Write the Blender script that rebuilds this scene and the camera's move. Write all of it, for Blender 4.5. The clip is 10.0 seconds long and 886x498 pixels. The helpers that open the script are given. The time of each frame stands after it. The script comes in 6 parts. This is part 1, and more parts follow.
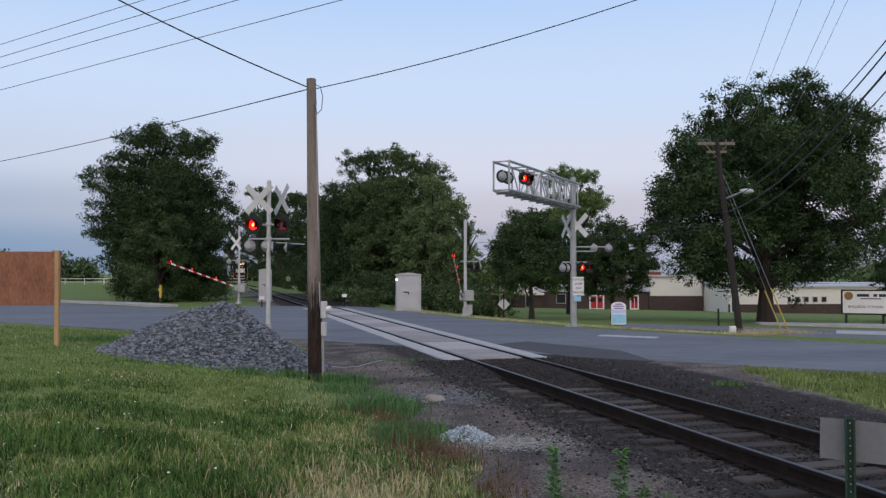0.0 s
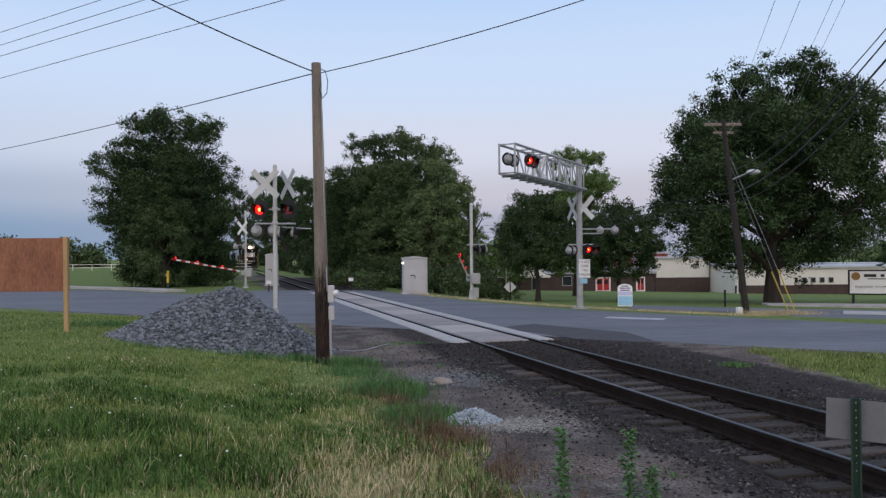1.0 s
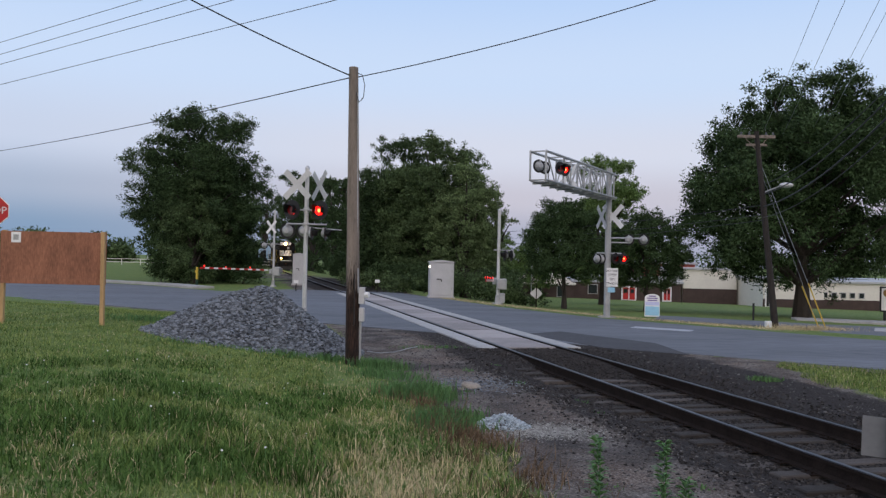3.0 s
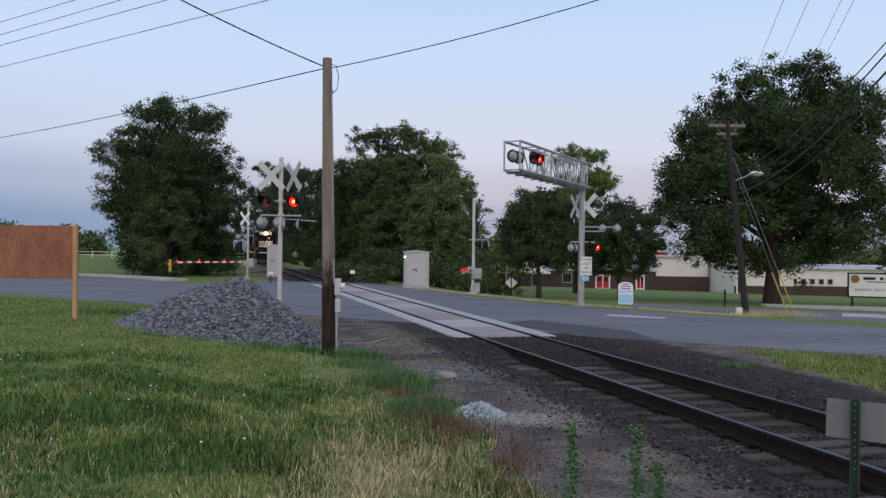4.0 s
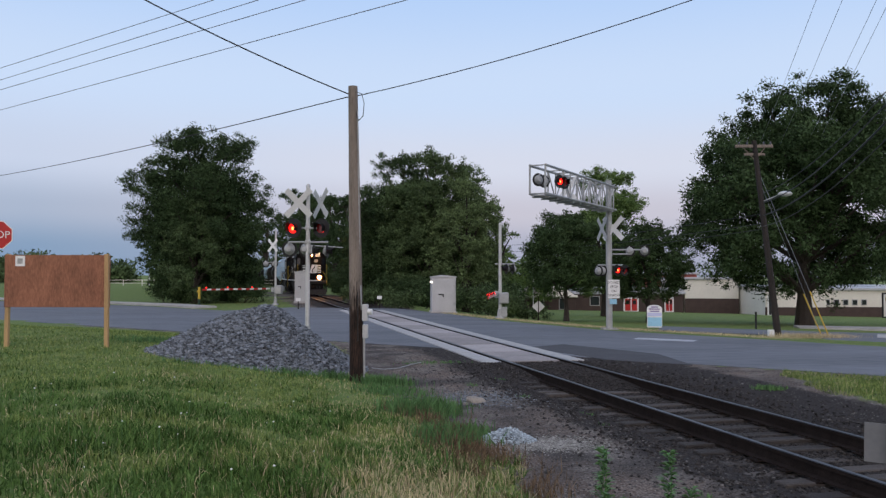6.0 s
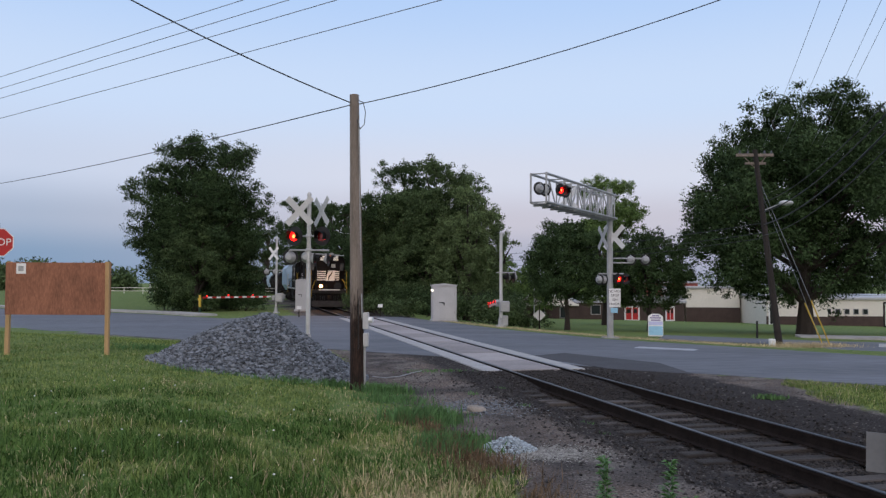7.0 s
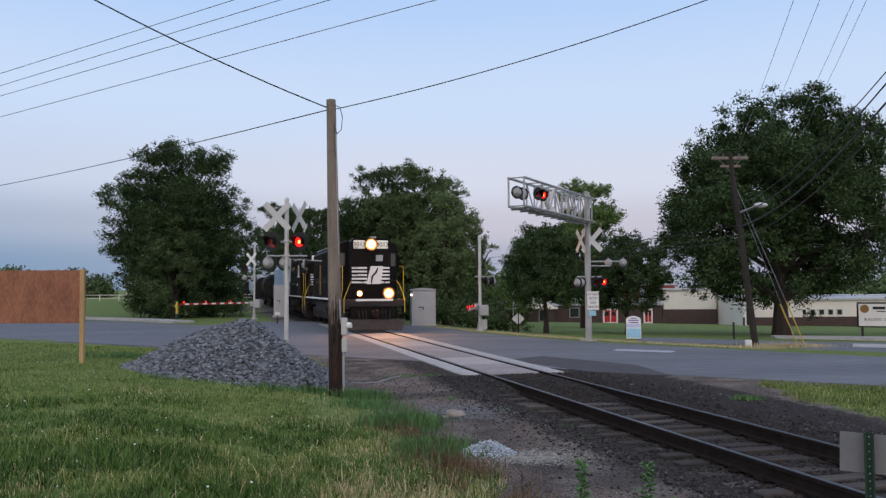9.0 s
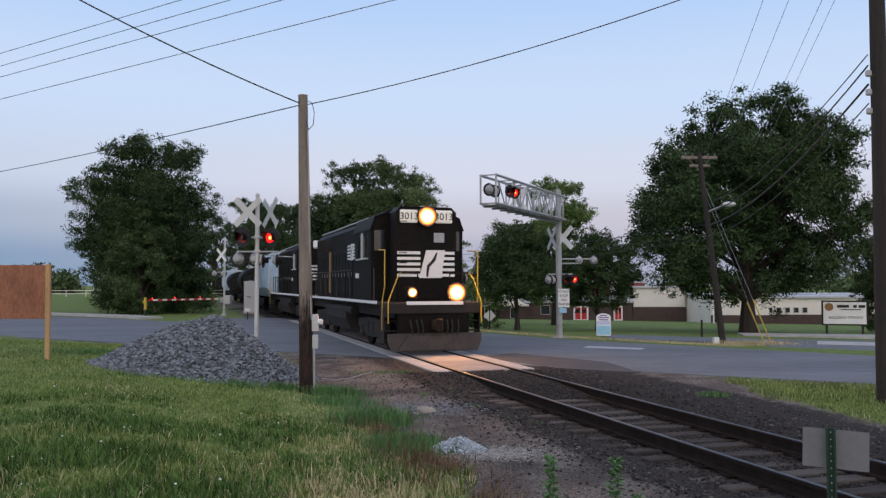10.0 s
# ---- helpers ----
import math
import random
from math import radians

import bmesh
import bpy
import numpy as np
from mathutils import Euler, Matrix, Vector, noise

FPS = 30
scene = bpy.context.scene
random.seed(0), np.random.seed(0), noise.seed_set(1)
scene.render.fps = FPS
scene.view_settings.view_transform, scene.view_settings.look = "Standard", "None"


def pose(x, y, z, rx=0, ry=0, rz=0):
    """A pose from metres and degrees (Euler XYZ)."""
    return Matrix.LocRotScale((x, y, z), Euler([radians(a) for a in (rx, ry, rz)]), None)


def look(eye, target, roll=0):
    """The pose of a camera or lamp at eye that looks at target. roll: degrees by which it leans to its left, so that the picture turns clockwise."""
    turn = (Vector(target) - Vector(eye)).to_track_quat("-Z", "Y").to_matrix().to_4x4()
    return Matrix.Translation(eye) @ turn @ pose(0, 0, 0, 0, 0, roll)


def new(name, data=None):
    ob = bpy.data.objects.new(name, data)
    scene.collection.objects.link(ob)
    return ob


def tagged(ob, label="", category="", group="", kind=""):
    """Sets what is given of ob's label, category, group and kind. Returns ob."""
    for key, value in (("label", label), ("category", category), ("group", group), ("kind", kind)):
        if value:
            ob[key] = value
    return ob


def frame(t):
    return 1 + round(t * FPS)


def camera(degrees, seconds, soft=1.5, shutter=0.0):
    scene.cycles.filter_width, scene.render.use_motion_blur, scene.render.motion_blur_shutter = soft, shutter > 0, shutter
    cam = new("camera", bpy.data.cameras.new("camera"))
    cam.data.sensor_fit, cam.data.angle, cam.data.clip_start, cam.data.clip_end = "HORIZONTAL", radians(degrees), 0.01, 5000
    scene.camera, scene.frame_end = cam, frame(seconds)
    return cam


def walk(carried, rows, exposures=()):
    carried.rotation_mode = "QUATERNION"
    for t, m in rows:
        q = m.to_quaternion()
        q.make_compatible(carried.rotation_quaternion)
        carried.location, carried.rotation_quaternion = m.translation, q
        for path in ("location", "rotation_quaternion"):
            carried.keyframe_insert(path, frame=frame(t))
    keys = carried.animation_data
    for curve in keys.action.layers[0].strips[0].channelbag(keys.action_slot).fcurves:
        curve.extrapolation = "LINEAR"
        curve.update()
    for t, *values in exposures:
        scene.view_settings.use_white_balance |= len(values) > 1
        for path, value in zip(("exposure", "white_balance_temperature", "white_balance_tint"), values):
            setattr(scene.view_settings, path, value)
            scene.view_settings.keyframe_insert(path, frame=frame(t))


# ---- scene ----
# A railway crossing at dusk. The track runs away at 15.885 degrees to the left of the first view.
EYE = 2.075
TRACK_YAW = 15.885
TRACK_LAT = 6.97
ROAD_YAW = -32.7

cam = camera(57.0, 10.0, soft=1.35)
walk(cam, [
    (0.0, pose(0.125, 0.220, EYE - 0.031, 91.745, -0.016, -0.239)),
    (0.5, pose(0.125, 0.202, EYE - 0.030, 91.399, 0.160, 0.127)),
    (1.0, pose(0.115, 0.188, EYE - 0.027, 90.568, 0.408, 0.182)),
    (1.5, pose(0.090, 0.142, EYE - 0.024, 90.538, 1.654, 0.891)),
    (2.0, pose(0.064, 0.188, EYE - 0.015, 91.093, -1.343, 1.444)),
    (2.5, pose(0.006, 0.140, EYE - 0.010, 91.485, -1.685, 1.737)),
    (2.7, pose(-0.012, 0.093, EYE - 0.003, 91.307, -1.507, 2.173)),
    (3.8, pose(0.017, 0.030, EYE - 0.006, 89.859, -0.483, 0.345)),
    (4.0, pose(-0.014, -0.020, EYE + 0.003, 90.146, -0.746, 0.153)),
    (4.5, pose(-0.007, -0.021, EYE + 0.006, 90.958, -0.821, 0.535)),
    (5.0, pose(-0.000, -0.000, EYE + 0.000, 91.264, -0.109, 1.303)),
    (5.5, pose(-0.013, -0.038, EYE + 0.010, 91.364, 0.176, 1.874)),
    (6.0, pose(-0.021, -0.029, EYE + 0.009, 91.858, -0.097, 2.006)),
    (7.5, pose(-0.021, -0.026, EYE + 0.009, 92.489, -0.220, 2.067)),
    (8.0, pose(-0.018, -0.029, EYE + 0.006, 92.467, 0.203, 1.702)),
    (8.5, pose(-0.013, -0.022, EYE + 0.012, 92.767, 0.163, 1.100)),
    (9.0, pose(-0.005, -0.023, EYE + 0.013, 92.744, 0.307, 0.609)),
    (9.5, pose(-0.002, -0.022, EYE + 0.012, 92.472, 0.336, -0.215)),
    (10.0, pose(0.002, -0.033, EYE + 0.012, 92.518, 0.062, -1.370)),
], exposures=[(0.0, 0.0), (10.0, 0.0)])

# ---- light: clear dusk sky, the sun just set behind the viewer ----
world = bpy.data.worlds.new("dusk_sky")
scene.world = world
world.use_nodes = True
wn, wl = world.node_tree.nodes, world.node_tree.links
wn.clear()
w_out = wn.new("ShaderNodeOutputWorld")
w_bg = wn.new("ShaderNodeBackground")
w_bg.inputs["Strength"].default_value = 1.0
w_sky = wn.new("ShaderNodeTexSky")
w_sky.sky_type = "NISHITA"
w_sky.sun_disc = False
w_sky.sun_elevation = radians(1.5)
w_sky.sun_rotation = radians(195)
w_tc = wn.new("ShaderNodeTexCoord")
w_sep = wn.new("ShaderNodeSeparateXYZ")
w_ramp = wn.new("ShaderNodeValToRGB")
w_ramp.color_ramp.interpolation = "EASE"
w_stops = [(0.0, (0.36, 0.40, 0.52)), (0.03, (0.42, 0.45, 0.58)), (0.075, (0.60, 0.59, 0.70)), (0.13, (0.70, 0.74, 0.88)),
           (0.22, (0.62, 0.76, 1.0)), (0.36, (0.47, 0.66, 1.0)), (0.7, (0.46, 0.60, 0.90))]
while len(w_ramp.color_ramp.elements) < len(w_stops):
    w_ramp.color_ramp.elements.new(0.5)
for el, (p, c) in zip(w_ramp.color_ramp.elements, w_stops):
    el.position, el.color = p, (*c, 1)
# the dusk band is bluer towards the north, on the left
w_north = wn.new("ShaderNodeValToRGB")
w_north.color_ramp.interpolation = "EASE"
w_stops = [(0.0, (0.22, 0.34, 0.50)), (0.03, (0.25, 0.37, 0.55)), (0.075, (0.42, 0.50, 0.66)), (0.13, (0.61, 0.69, 0.87)),
           (0.22, (0.62, 0.76, 1.0)), (0.36, (0.47, 0.66, 1.0)), (0.7, (0.46, 0.60, 0.90))]
while len(w_north.color_ramp.elements) < len(w_stops):
    w_north.color_ramp.elements.new(0.5)
for el, (p, c) in zip(w_north.color_ramp.elements, w_stops):
    el.position, el.color = p, (*c, 1)
w_side = wn.new("ShaderNodeMapRange")
w_side.inputs["From Min"].default_value, w_side.inputs["From Max"].default_value = -0.12, -0.48
w_band = wn.new("ShaderNodeMix")
w_band.data_type = "RGBA"
w_scale = wn.new("ShaderNodeMix")
w_scale.data_type = "RGBA"
w_scale.inputs[0].default_value = 0.94
w_gain = wn.new("ShaderNodeVectorMath")
w_gain.operation = "SCALE"
w_gain.inputs["Scale"].default_value = 0.12
wl.new(w_sky.outputs[0], w_gain.inputs[0])
wl.new(w_gain.outputs[0], w_scale.inputs[6])
wl.new(w_tc.outputs["Generated"], w_sep.inputs[0])
wl.new(w_sep.outputs["Z"], w_ramp.inputs[0])
wl.new(w_sep.outputs["Z"], w_north.inputs[0])
wl.new(w_sep.outputs["X"], w_side.inputs["Value"])
wl.new(w_side.outputs[0], w_band.inputs[0])
wl.new(w_ramp.outputs[0], w_band.inputs[6])
wl.new(w_north.outputs[0], w_band.inputs[7])
wl.new(w_band.outputs[2], w_scale.inputs[7])
# afterglow low in the west, behind the viewer
w_west = wn.new("ShaderNodeMapRange")
w_west.inputs["From Min"].default_value, w_west.inputs["From Max"].default_value = 0.1, -1.0
wl.new(w_sep.outputs["Y"], w_west.inputs["Value"])
w_glow = wn.new("ShaderNodeMix")
w_glow.data_type, w_glow.blend_type = "RGBA", "ADD"
w_glow.inputs[7].default_value = (0.85, 0.62, 0.42, 1)
wl.new(w_west.outputs[0], w_glow.inputs[0])
wl.new(w_scale.outputs[2], w_glow.inputs[6])
wl.new(w_glow.outputs[2], w_bg.inputs["Color"])
wl.new(w_bg.outputs[0], w_out.inputs[0])

sun = new("sun", bpy.data.lights.new("sun", "SUN"))
sun.data.energy, sun.data.angle, sun.data.color = 0.42, radians(80), (1.0, 0.86, 0.70)
sun.matrix_world = look((0, 0, 30), (3, 30, 6))


# ---- materials ----
def mat(name, col, rough=0.75, metal=0.0, var=0.25, size=0.3, bump=0.15, col2=None, per=None, stretch=(1, 1, 1), spec=0.35, turn=0.0):
    """Procedural surface: two scales of noise, in metres, between two tones, with fine relief."""
    m = bpy.data.materials.new(name)
    m.use_nodes = True
    n, l = m.node_tree.nodes, m.node_tree.links
    bsdf = n["Principled BSDF"]
    bsdf.inputs["Roughness"].default_value, bsdf.inputs["Metallic"].default_value = rough, metal
    bsdf.inputs["Specular IOR Level"].default_value = spec
    tc, mp = n.new("ShaderNodeTexCoord"), n.new("ShaderNodeMapping")
    mp.inputs["Scale"].default_value = stretch
    mp.inputs["Rotation"].default_value = (0, 0, radians(turn))
    l.new(tc.outputs["Object"], mp.inputs[0])
    big, fine = n.new("ShaderNodeTexNoise"), n.new("ShaderNodeTexNoise")
    big.inputs["Scale"].default_value, fine.inputs["Scale"].default_value = 1 / size, 11 / size
    big.inputs["Detail"].default_value, fine.inputs["Detail"].default_value = 4, 3
    l.new(mp.outputs[0], big.inputs["Vector"]), l.new(mp.outputs[0], fine.inputs["Vector"])
    add = n.new("ShaderNodeMath")
    add.operation = "MULTIPLY_ADD"
    add.inputs[1].default_value = 0.5
    half = n.new("ShaderNodeMath")
    half.operation = "MULTIPLY"
    half.inputs[1].default_value = 0.5
    l.new(fine.outputs[0], half.inputs[0]), l.new(big.outputs[0], add.inputs[0]), l.new(half.outputs[0], add.inputs[2])
    fac = add.outputs[0]
    if per:
        src = n.new("ShaderNodeObjectInfo" if per == "object" else "ShaderNodeNewGeometry")
        rnd = src.outputs["Random" if per == "object" else "Random Per Island"]
        mixf = n.new("ShaderNodeMath")
        mixf.operation = "MULTIPLY_ADD"
        mixf.inputs[1].default_value = 0.45
        sub = n.new("ShaderNodeMath")
        sub.operation = "SUBTRACT"
        sub.inputs[1].default_value = 0.22
        l.new(fac, sub.inputs[0]), l.new(rnd, mixf.inputs[0]), l.new(sub.outputs[0], mixf.inputs[2])
        fac = mixf.outputs[0]
    ramp = n.new("ShaderNodeValToRGB")
    a = tuple(max(0, c * (1 - var)) for c in col)
    b = col2 or tuple(min(1, c * (1 + var)) for c in col)
    ramp.color_ramp.elements[0].position, ramp.color_ramp.elements[1].position = 0.3, 0.7
    ramp.color_ramp.elements[0].color, ramp.color_ramp.elements[1].color = (*a, 1), (*b, 1)
    l.new(fac, ramp.inputs[0]), l.new(ramp.outputs[0], bsdf.inputs["Base Color"])
    if bump:
        bm_ = n.new("ShaderNodeBump")
        bm_.inputs["Strength"].default_value, bm_.inputs["Distance"].default_value = bump, size * 0.1
        l.new(fine.outputs[0], bm_.inputs["Height"]), l.new(bm_.outputs[0], bsdf.inputs["Normal"])
    return m


def halo_dish(name, r, power):
    """A lamp's painted halo: hot in the middle, falling off to its dark rim."""
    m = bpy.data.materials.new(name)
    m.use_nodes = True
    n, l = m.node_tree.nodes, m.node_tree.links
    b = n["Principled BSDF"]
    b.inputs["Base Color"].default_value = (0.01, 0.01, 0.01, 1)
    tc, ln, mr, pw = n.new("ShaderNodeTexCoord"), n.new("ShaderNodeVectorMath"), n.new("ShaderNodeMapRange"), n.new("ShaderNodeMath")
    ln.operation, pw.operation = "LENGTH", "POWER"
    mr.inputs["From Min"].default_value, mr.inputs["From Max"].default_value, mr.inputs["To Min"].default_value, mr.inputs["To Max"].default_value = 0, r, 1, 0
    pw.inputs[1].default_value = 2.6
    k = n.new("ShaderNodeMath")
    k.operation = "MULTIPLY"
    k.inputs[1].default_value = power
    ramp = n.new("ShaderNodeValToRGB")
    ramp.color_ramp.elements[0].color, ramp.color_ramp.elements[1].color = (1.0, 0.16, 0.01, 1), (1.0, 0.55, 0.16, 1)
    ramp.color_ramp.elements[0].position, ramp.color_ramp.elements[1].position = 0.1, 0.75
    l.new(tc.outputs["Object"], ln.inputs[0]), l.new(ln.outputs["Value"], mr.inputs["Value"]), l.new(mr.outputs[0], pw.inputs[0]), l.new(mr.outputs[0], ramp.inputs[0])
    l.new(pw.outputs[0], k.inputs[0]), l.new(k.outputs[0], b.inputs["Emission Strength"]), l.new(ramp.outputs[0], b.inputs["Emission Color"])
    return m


def pole_wood():
    """Grey weathered wood above an uneven creosote line, dark and reddish below it."""
    m = mat("creosoted_and_weathered_pole", (0.20, 0.165, 0.14), 0.9, var=0.45, size=0.25, bump=0.5, stretch=(2.5, 2.5, 0.2))
    n, l = m.node_tree.nodes, m.node_tree.links
    bsdf = n["Principled BSDF"]
    grey = bsdf.inputs["Base Color"].links[0].from_socket
    tc, sep, ns = n.new("ShaderNodeTexCoord"), n.new("ShaderNodeSeparateXYZ"), n.new("ShaderNodeTexNoise")
    mp = n.new("ShaderNodeMapping")
    mp.inputs["Scale"].default_value = (9, 9, 1.2)
    l.new(tc.outputs["Object"], sep.inputs[0]), l.new(tc.outputs["Object"], mp.inputs[0]), l.new(mp.outputs[0], ns.inputs["Vector"])
    k = n.new("ShaderNodeMath")
    k.operation = "MULTIPLY_ADD"
    k.inputs[1].default_value = 1.6
    l.new(ns.outputs[0], k.inputs[0]), l.new(sep.outputs["Z"], k.inputs[2])
    r = n.new("ShaderNodeMapRange")
    r.inputs["From Min"].default_value, r.inputs["From Max"].default_value = 2.35, 3.0
    l.new(k.outputs[0], r.inputs["Value"])
    dark = n.new("ShaderNodeValToRGB")
    dark.color_ramp.elements[0].color, dark.color_ramp.elements[1].color = (0.008, 0.005, 0.004, 1), (0.050, 0.026, 0.018, 1)
    dark.color_ramp.elements[0].position, dark.color_ramp.elements[1].position = 0.35, 0.75
    l.new(ns.outputs[0], dark.inputs[0])
    mx = n.new("ShaderNodeMix")
    mx.data_type = "RGBA"
    l.new(r.outputs[0], mx.inputs[0]), l.new(dark.outputs[0], mx.inputs[6]), l.new(grey, mx.inputs[7]), l.new(mx.outputs[2], bsdf.inputs["Base Color"])
    return m


def glow(name, col, strength):
    m = bpy.data.materials.new(name)
    m.use_nodes = True
    b = m.node_tree.nodes["Principled BSDF"]
    b.inputs["Base Color"].default_value = (*col, 1)
    b.inputs["Emission Color"].default_value, b.inputs["Emission Strength"].default_value = (*col, 1), strength
    return m


M_asphalt = mat("asphalt", (0.128, 0.135, 0.150), 0.85, var=0.36, size=2.0, bump=0.3, stretch=(0.22, 1, 1), turn=-ROAD_YAW)
M_asphalt_dark = mat("asphalt_patch", (0.06, 0.06, 0.065), 0.9, var=0.3, size=1.0, bump=0.3)
M_concrete = mat("concrete", (0.36, 0.35, 0.34), 0.85, var=0.25, size=0.6)
M_panel = mat("crossing_concrete", (0.30, 0.27, 0.26), 0.85, var=0.25, size=0.8, per="object")
M_rail = mat("rusty_rail", (0.020, 0.015, 0.013), 0.9, 0.0, var=0.5, size=0.2, spec=0.08)
M_rail_top = mat("polished_rail_head", (0.13, 0.125, 0.125), 0.45, 1.0, var=0.15, size=0.4, bump=0.03)
M_tie = mat("weathered_tie", (0.058, 0.050, 0.045), 0.95, var=0.5, size=0.25, bump=0.5, per="object", stretch=(0.3, 2, 1))
M_stone = mat("grey_gravel", (0.135, 0.148, 0.165), 0.9, var=0.6, size=0.1, per="island")
M_ballast = mat("track_ballast", (0.031, 0.027, 0.025), 0.95, var=0.7, size=0.08, per="island")
M_dirt_stone = mat("dirty_stones", (0.085, 0.078, 0.074), 0.95, var=0.75, size=0.1, per="island")
M_white_stone = mat("white_gravel", (0.40, 0.46, 0.50), 0.9, var=0.3, size=0.1, per="island")
M_rust = mat("brown_dead_weeds", (0.145, 0.10, 0.062), 0.9, var=0.5, size=0.6, bump=0, per="island", spec=0.1)
M_blade_cool = mat("lush_grass_blades", (0.046, 0.108, 0.022), 0.85, var=0.5, size=1.0, bump=0, col2=(0.14, 0.235, 0.066), per="island", spec=0.06)
M_leaf_light = mat("light_leaves", (0.11, 0.155, 0.068), 0.8, var=0.5, size=1.6, bump=0, per="island", spec=0.06)
M_polewood = mat("grey_pole_wood", (0.20, 0.165, 0.14), 0.9, var=0.45, size=0.25, bump=0.5, stretch=(2.5, 2.5, 0.2))
M_polebase = mat("creosoted_pole_wood", (0.028, 0.023, 0.021), 0.85, var=0.5, size=0.25, bump=0.5, stretch=(2.5, 2.5, 0.2))
M_ply = mat("stained_plywood", (0.25, 0.105, 0.062), 0.75, var=0.45, size=0.5, bump=0.15, stretch=(1.6, 1.6, 0.5))
M_lumber = mat("raw_lumber", (0.42, 0.27, 0.13), 0.8, var=0.25, size=0.3, stretch=(2, 2, 0.3))
M_alu = mat("dull_aluminium", (0.50, 0.50, 0.50), 0.55, 0.35, var=0.15, size=0.5, bump=0.05)
M_galv = mat("galvanised_steel", (0.36, 0.365, 0.37), 0.55, 0.4, var=0.25, size=0.35, bump=0.05)
M_cabinet = mat("grey_cabinet_paint", (0.44, 0.44, 0.45), 0.6, 0.1, var=0.12, size=0.6, bump=0.05)
M_white = mat("white_paint", (0.72, 0.72, 0.72), 0.6, var=0.12, size=0.4, bump=0.05)
M_black = mat("black_paint", (0.015, 0.015, 0.016), 0.6, var=0.3, size=0.3, bump=0.05)
M_loco = mat("black_engine_paint", (0.0085, 0.0065, 0.006), 0.55, var=0.5, size=0.9, bump=0.04, spec=0.10)
M_grime = mat("grimy_underframe", (0.022, 0.019, 0.017), 0.85, var=0.5, size=0.5)
M_plow = mat("worn_plow_steel", (0.055, 0.048, 0.046), 0.7, 0.2, var=0.4, size=0.4)
M_yellow = mat("yellow_paint", (0.50, 0.34, 0.045), 0.6, var=0.2, size=0.3)
M_tan = mat("tan_orange", (0.24, 0.135, 0.05), 0.8, var=0.3, size=0.5)
M_red = mat("red_paint", (0.42, 0.02, 0.02), 0.5, var=0.15, size=0.3)
M_green = mat("green_post_paint", (0.012, 0.04, 0.026), 0.6, var=0.3, size=0.2)
M_signback = mat("sign_back_aluminium", (0.16, 0.165, 0.175), 0.6, 0.2, var=0.12, size=0.4, bump=0.03)
M_blue = mat("light_blue_paint", (0.28, 0.52, 0.68), 0.6, var=0.15, size=0.5)
M_paleblue = mat("pale_blue_car_paint", (0.36, 0.48, 0.60), 0.6, var=0.2, size=1.2)
M_wire = mat("weathered_wire", (0.035, 0.037, 0.042), 0.7, var=0.2, size=0.5, bump=0)
M_wire_pale = mat("bare_wire", (0.20, 0.22, 0.26), 0.6, var=0.2, size=0.5, bump=0)
M_bark = mat("bark", (0.040, 0.033, 0.028), 0.95, var=0.4, size=0.3, bump=0.6, stretch=(2, 2, 0.4))
M_leaf = mat("dark_leaves", (0.043, 0.070, 0.030), 0.8, var=0.65, size=1.6, bump=0, per="island", spec=0.06)
M_leaf_mid = mat("mid_leaves", (0.068, 0.102, 0.044), 0.8, var=0.6, size=1.6, bump=0, per="island", spec=0.06)
M_leaf_pale = mat("pale_leaves", (0.11, 0.17, 0.055), 0.7, var=0.45, size=1.6, bump=0, per="island", spec=0.06)
M_blade = mat("grass_blades", (0.082, 0.155, 0.032), 0.85, var=0.5, size=1.0, bump=0, col2=(0.27, 0.335, 0.108), per="island", spec=0.06)
M_straw = mat("dry_grass", (0.47, 0.39, 0.24), 0.85, var=0.45, size=0.8, bump=0, per="island", spec=0.1)
M_weed = mat("weed_leaves", (0.075, 0.16, 0.05), 0.7, var=0.4, size=0.3, bump=0, per="island")
M_brick = mat("brown_brick", (0.065, 0.045, 0.040), 0.9, var=0.25, size=0.6)
M_redroof = mat("red_brick", (0.30, 0.085, 0.07), 0.85, var=0.25, size=0.8)
M_cream = mat("cream_render", (0.66, 0.63, 0.57), 0.85, var=0.1, size=2.0, bump=0.05)
M_roof = mat("grey_roof", (0.40, 0.41, 0.43), 0.7, var=0.15, size=2.0)
M_glass = mat("dark_glass", (0.02, 0.024, 0.03), 0.08, var=0.2, size=0.6, bump=0, spec=0.6)
M_lens_red = mat("unlit_red_lens", (0.16, 0.008, 0.01), 0.2, var=0.2, size=0.1, bump=0, spec=0.6)
M_lilac = mat("pale_lilac_print", (0.50, 0.52, 0.72), 0.7, var=0.15, size=0.2)
M_purple = mat("purple_print", (0.16, 0.10, 0.30), 0.7, var=0.2, size=0.2)
M_worn_white = mat("worn_road_paint", (0.36, 0.37, 0.40), 0.8, var=0.35, size=0.3)
M_clay_pale = mat("pale_chips", (0.24, 0.23, 0.21), 0.95, var=0.5, size=0.1, per="island")
M_boulder = mat("pale_stone", (0.28, 0.25, 0.215), 0.9, var=0.4, size=0.25, bump=0.5)
G_red = glow("lit_red_lamp", (1.0, 0.008, 0.006), 2.4)
G_bulb = glow("lit_red_bulb", (1.0, 0.12, 0.03), 8.0)
G_gate = glow("lit_gate_lamp", (1.0, 0.014, 0.010), 3.0)
G_head = glow("lit_headlight", (1.0, 0.42, 0.10), 760.0)
G_ditch = glow("lit_ditch_light", (1.0, 0.42, 0.10), 520.0)
G_dim = glow("dim_ditch_light", (1.0, 0.42, 0.10), 400.0)
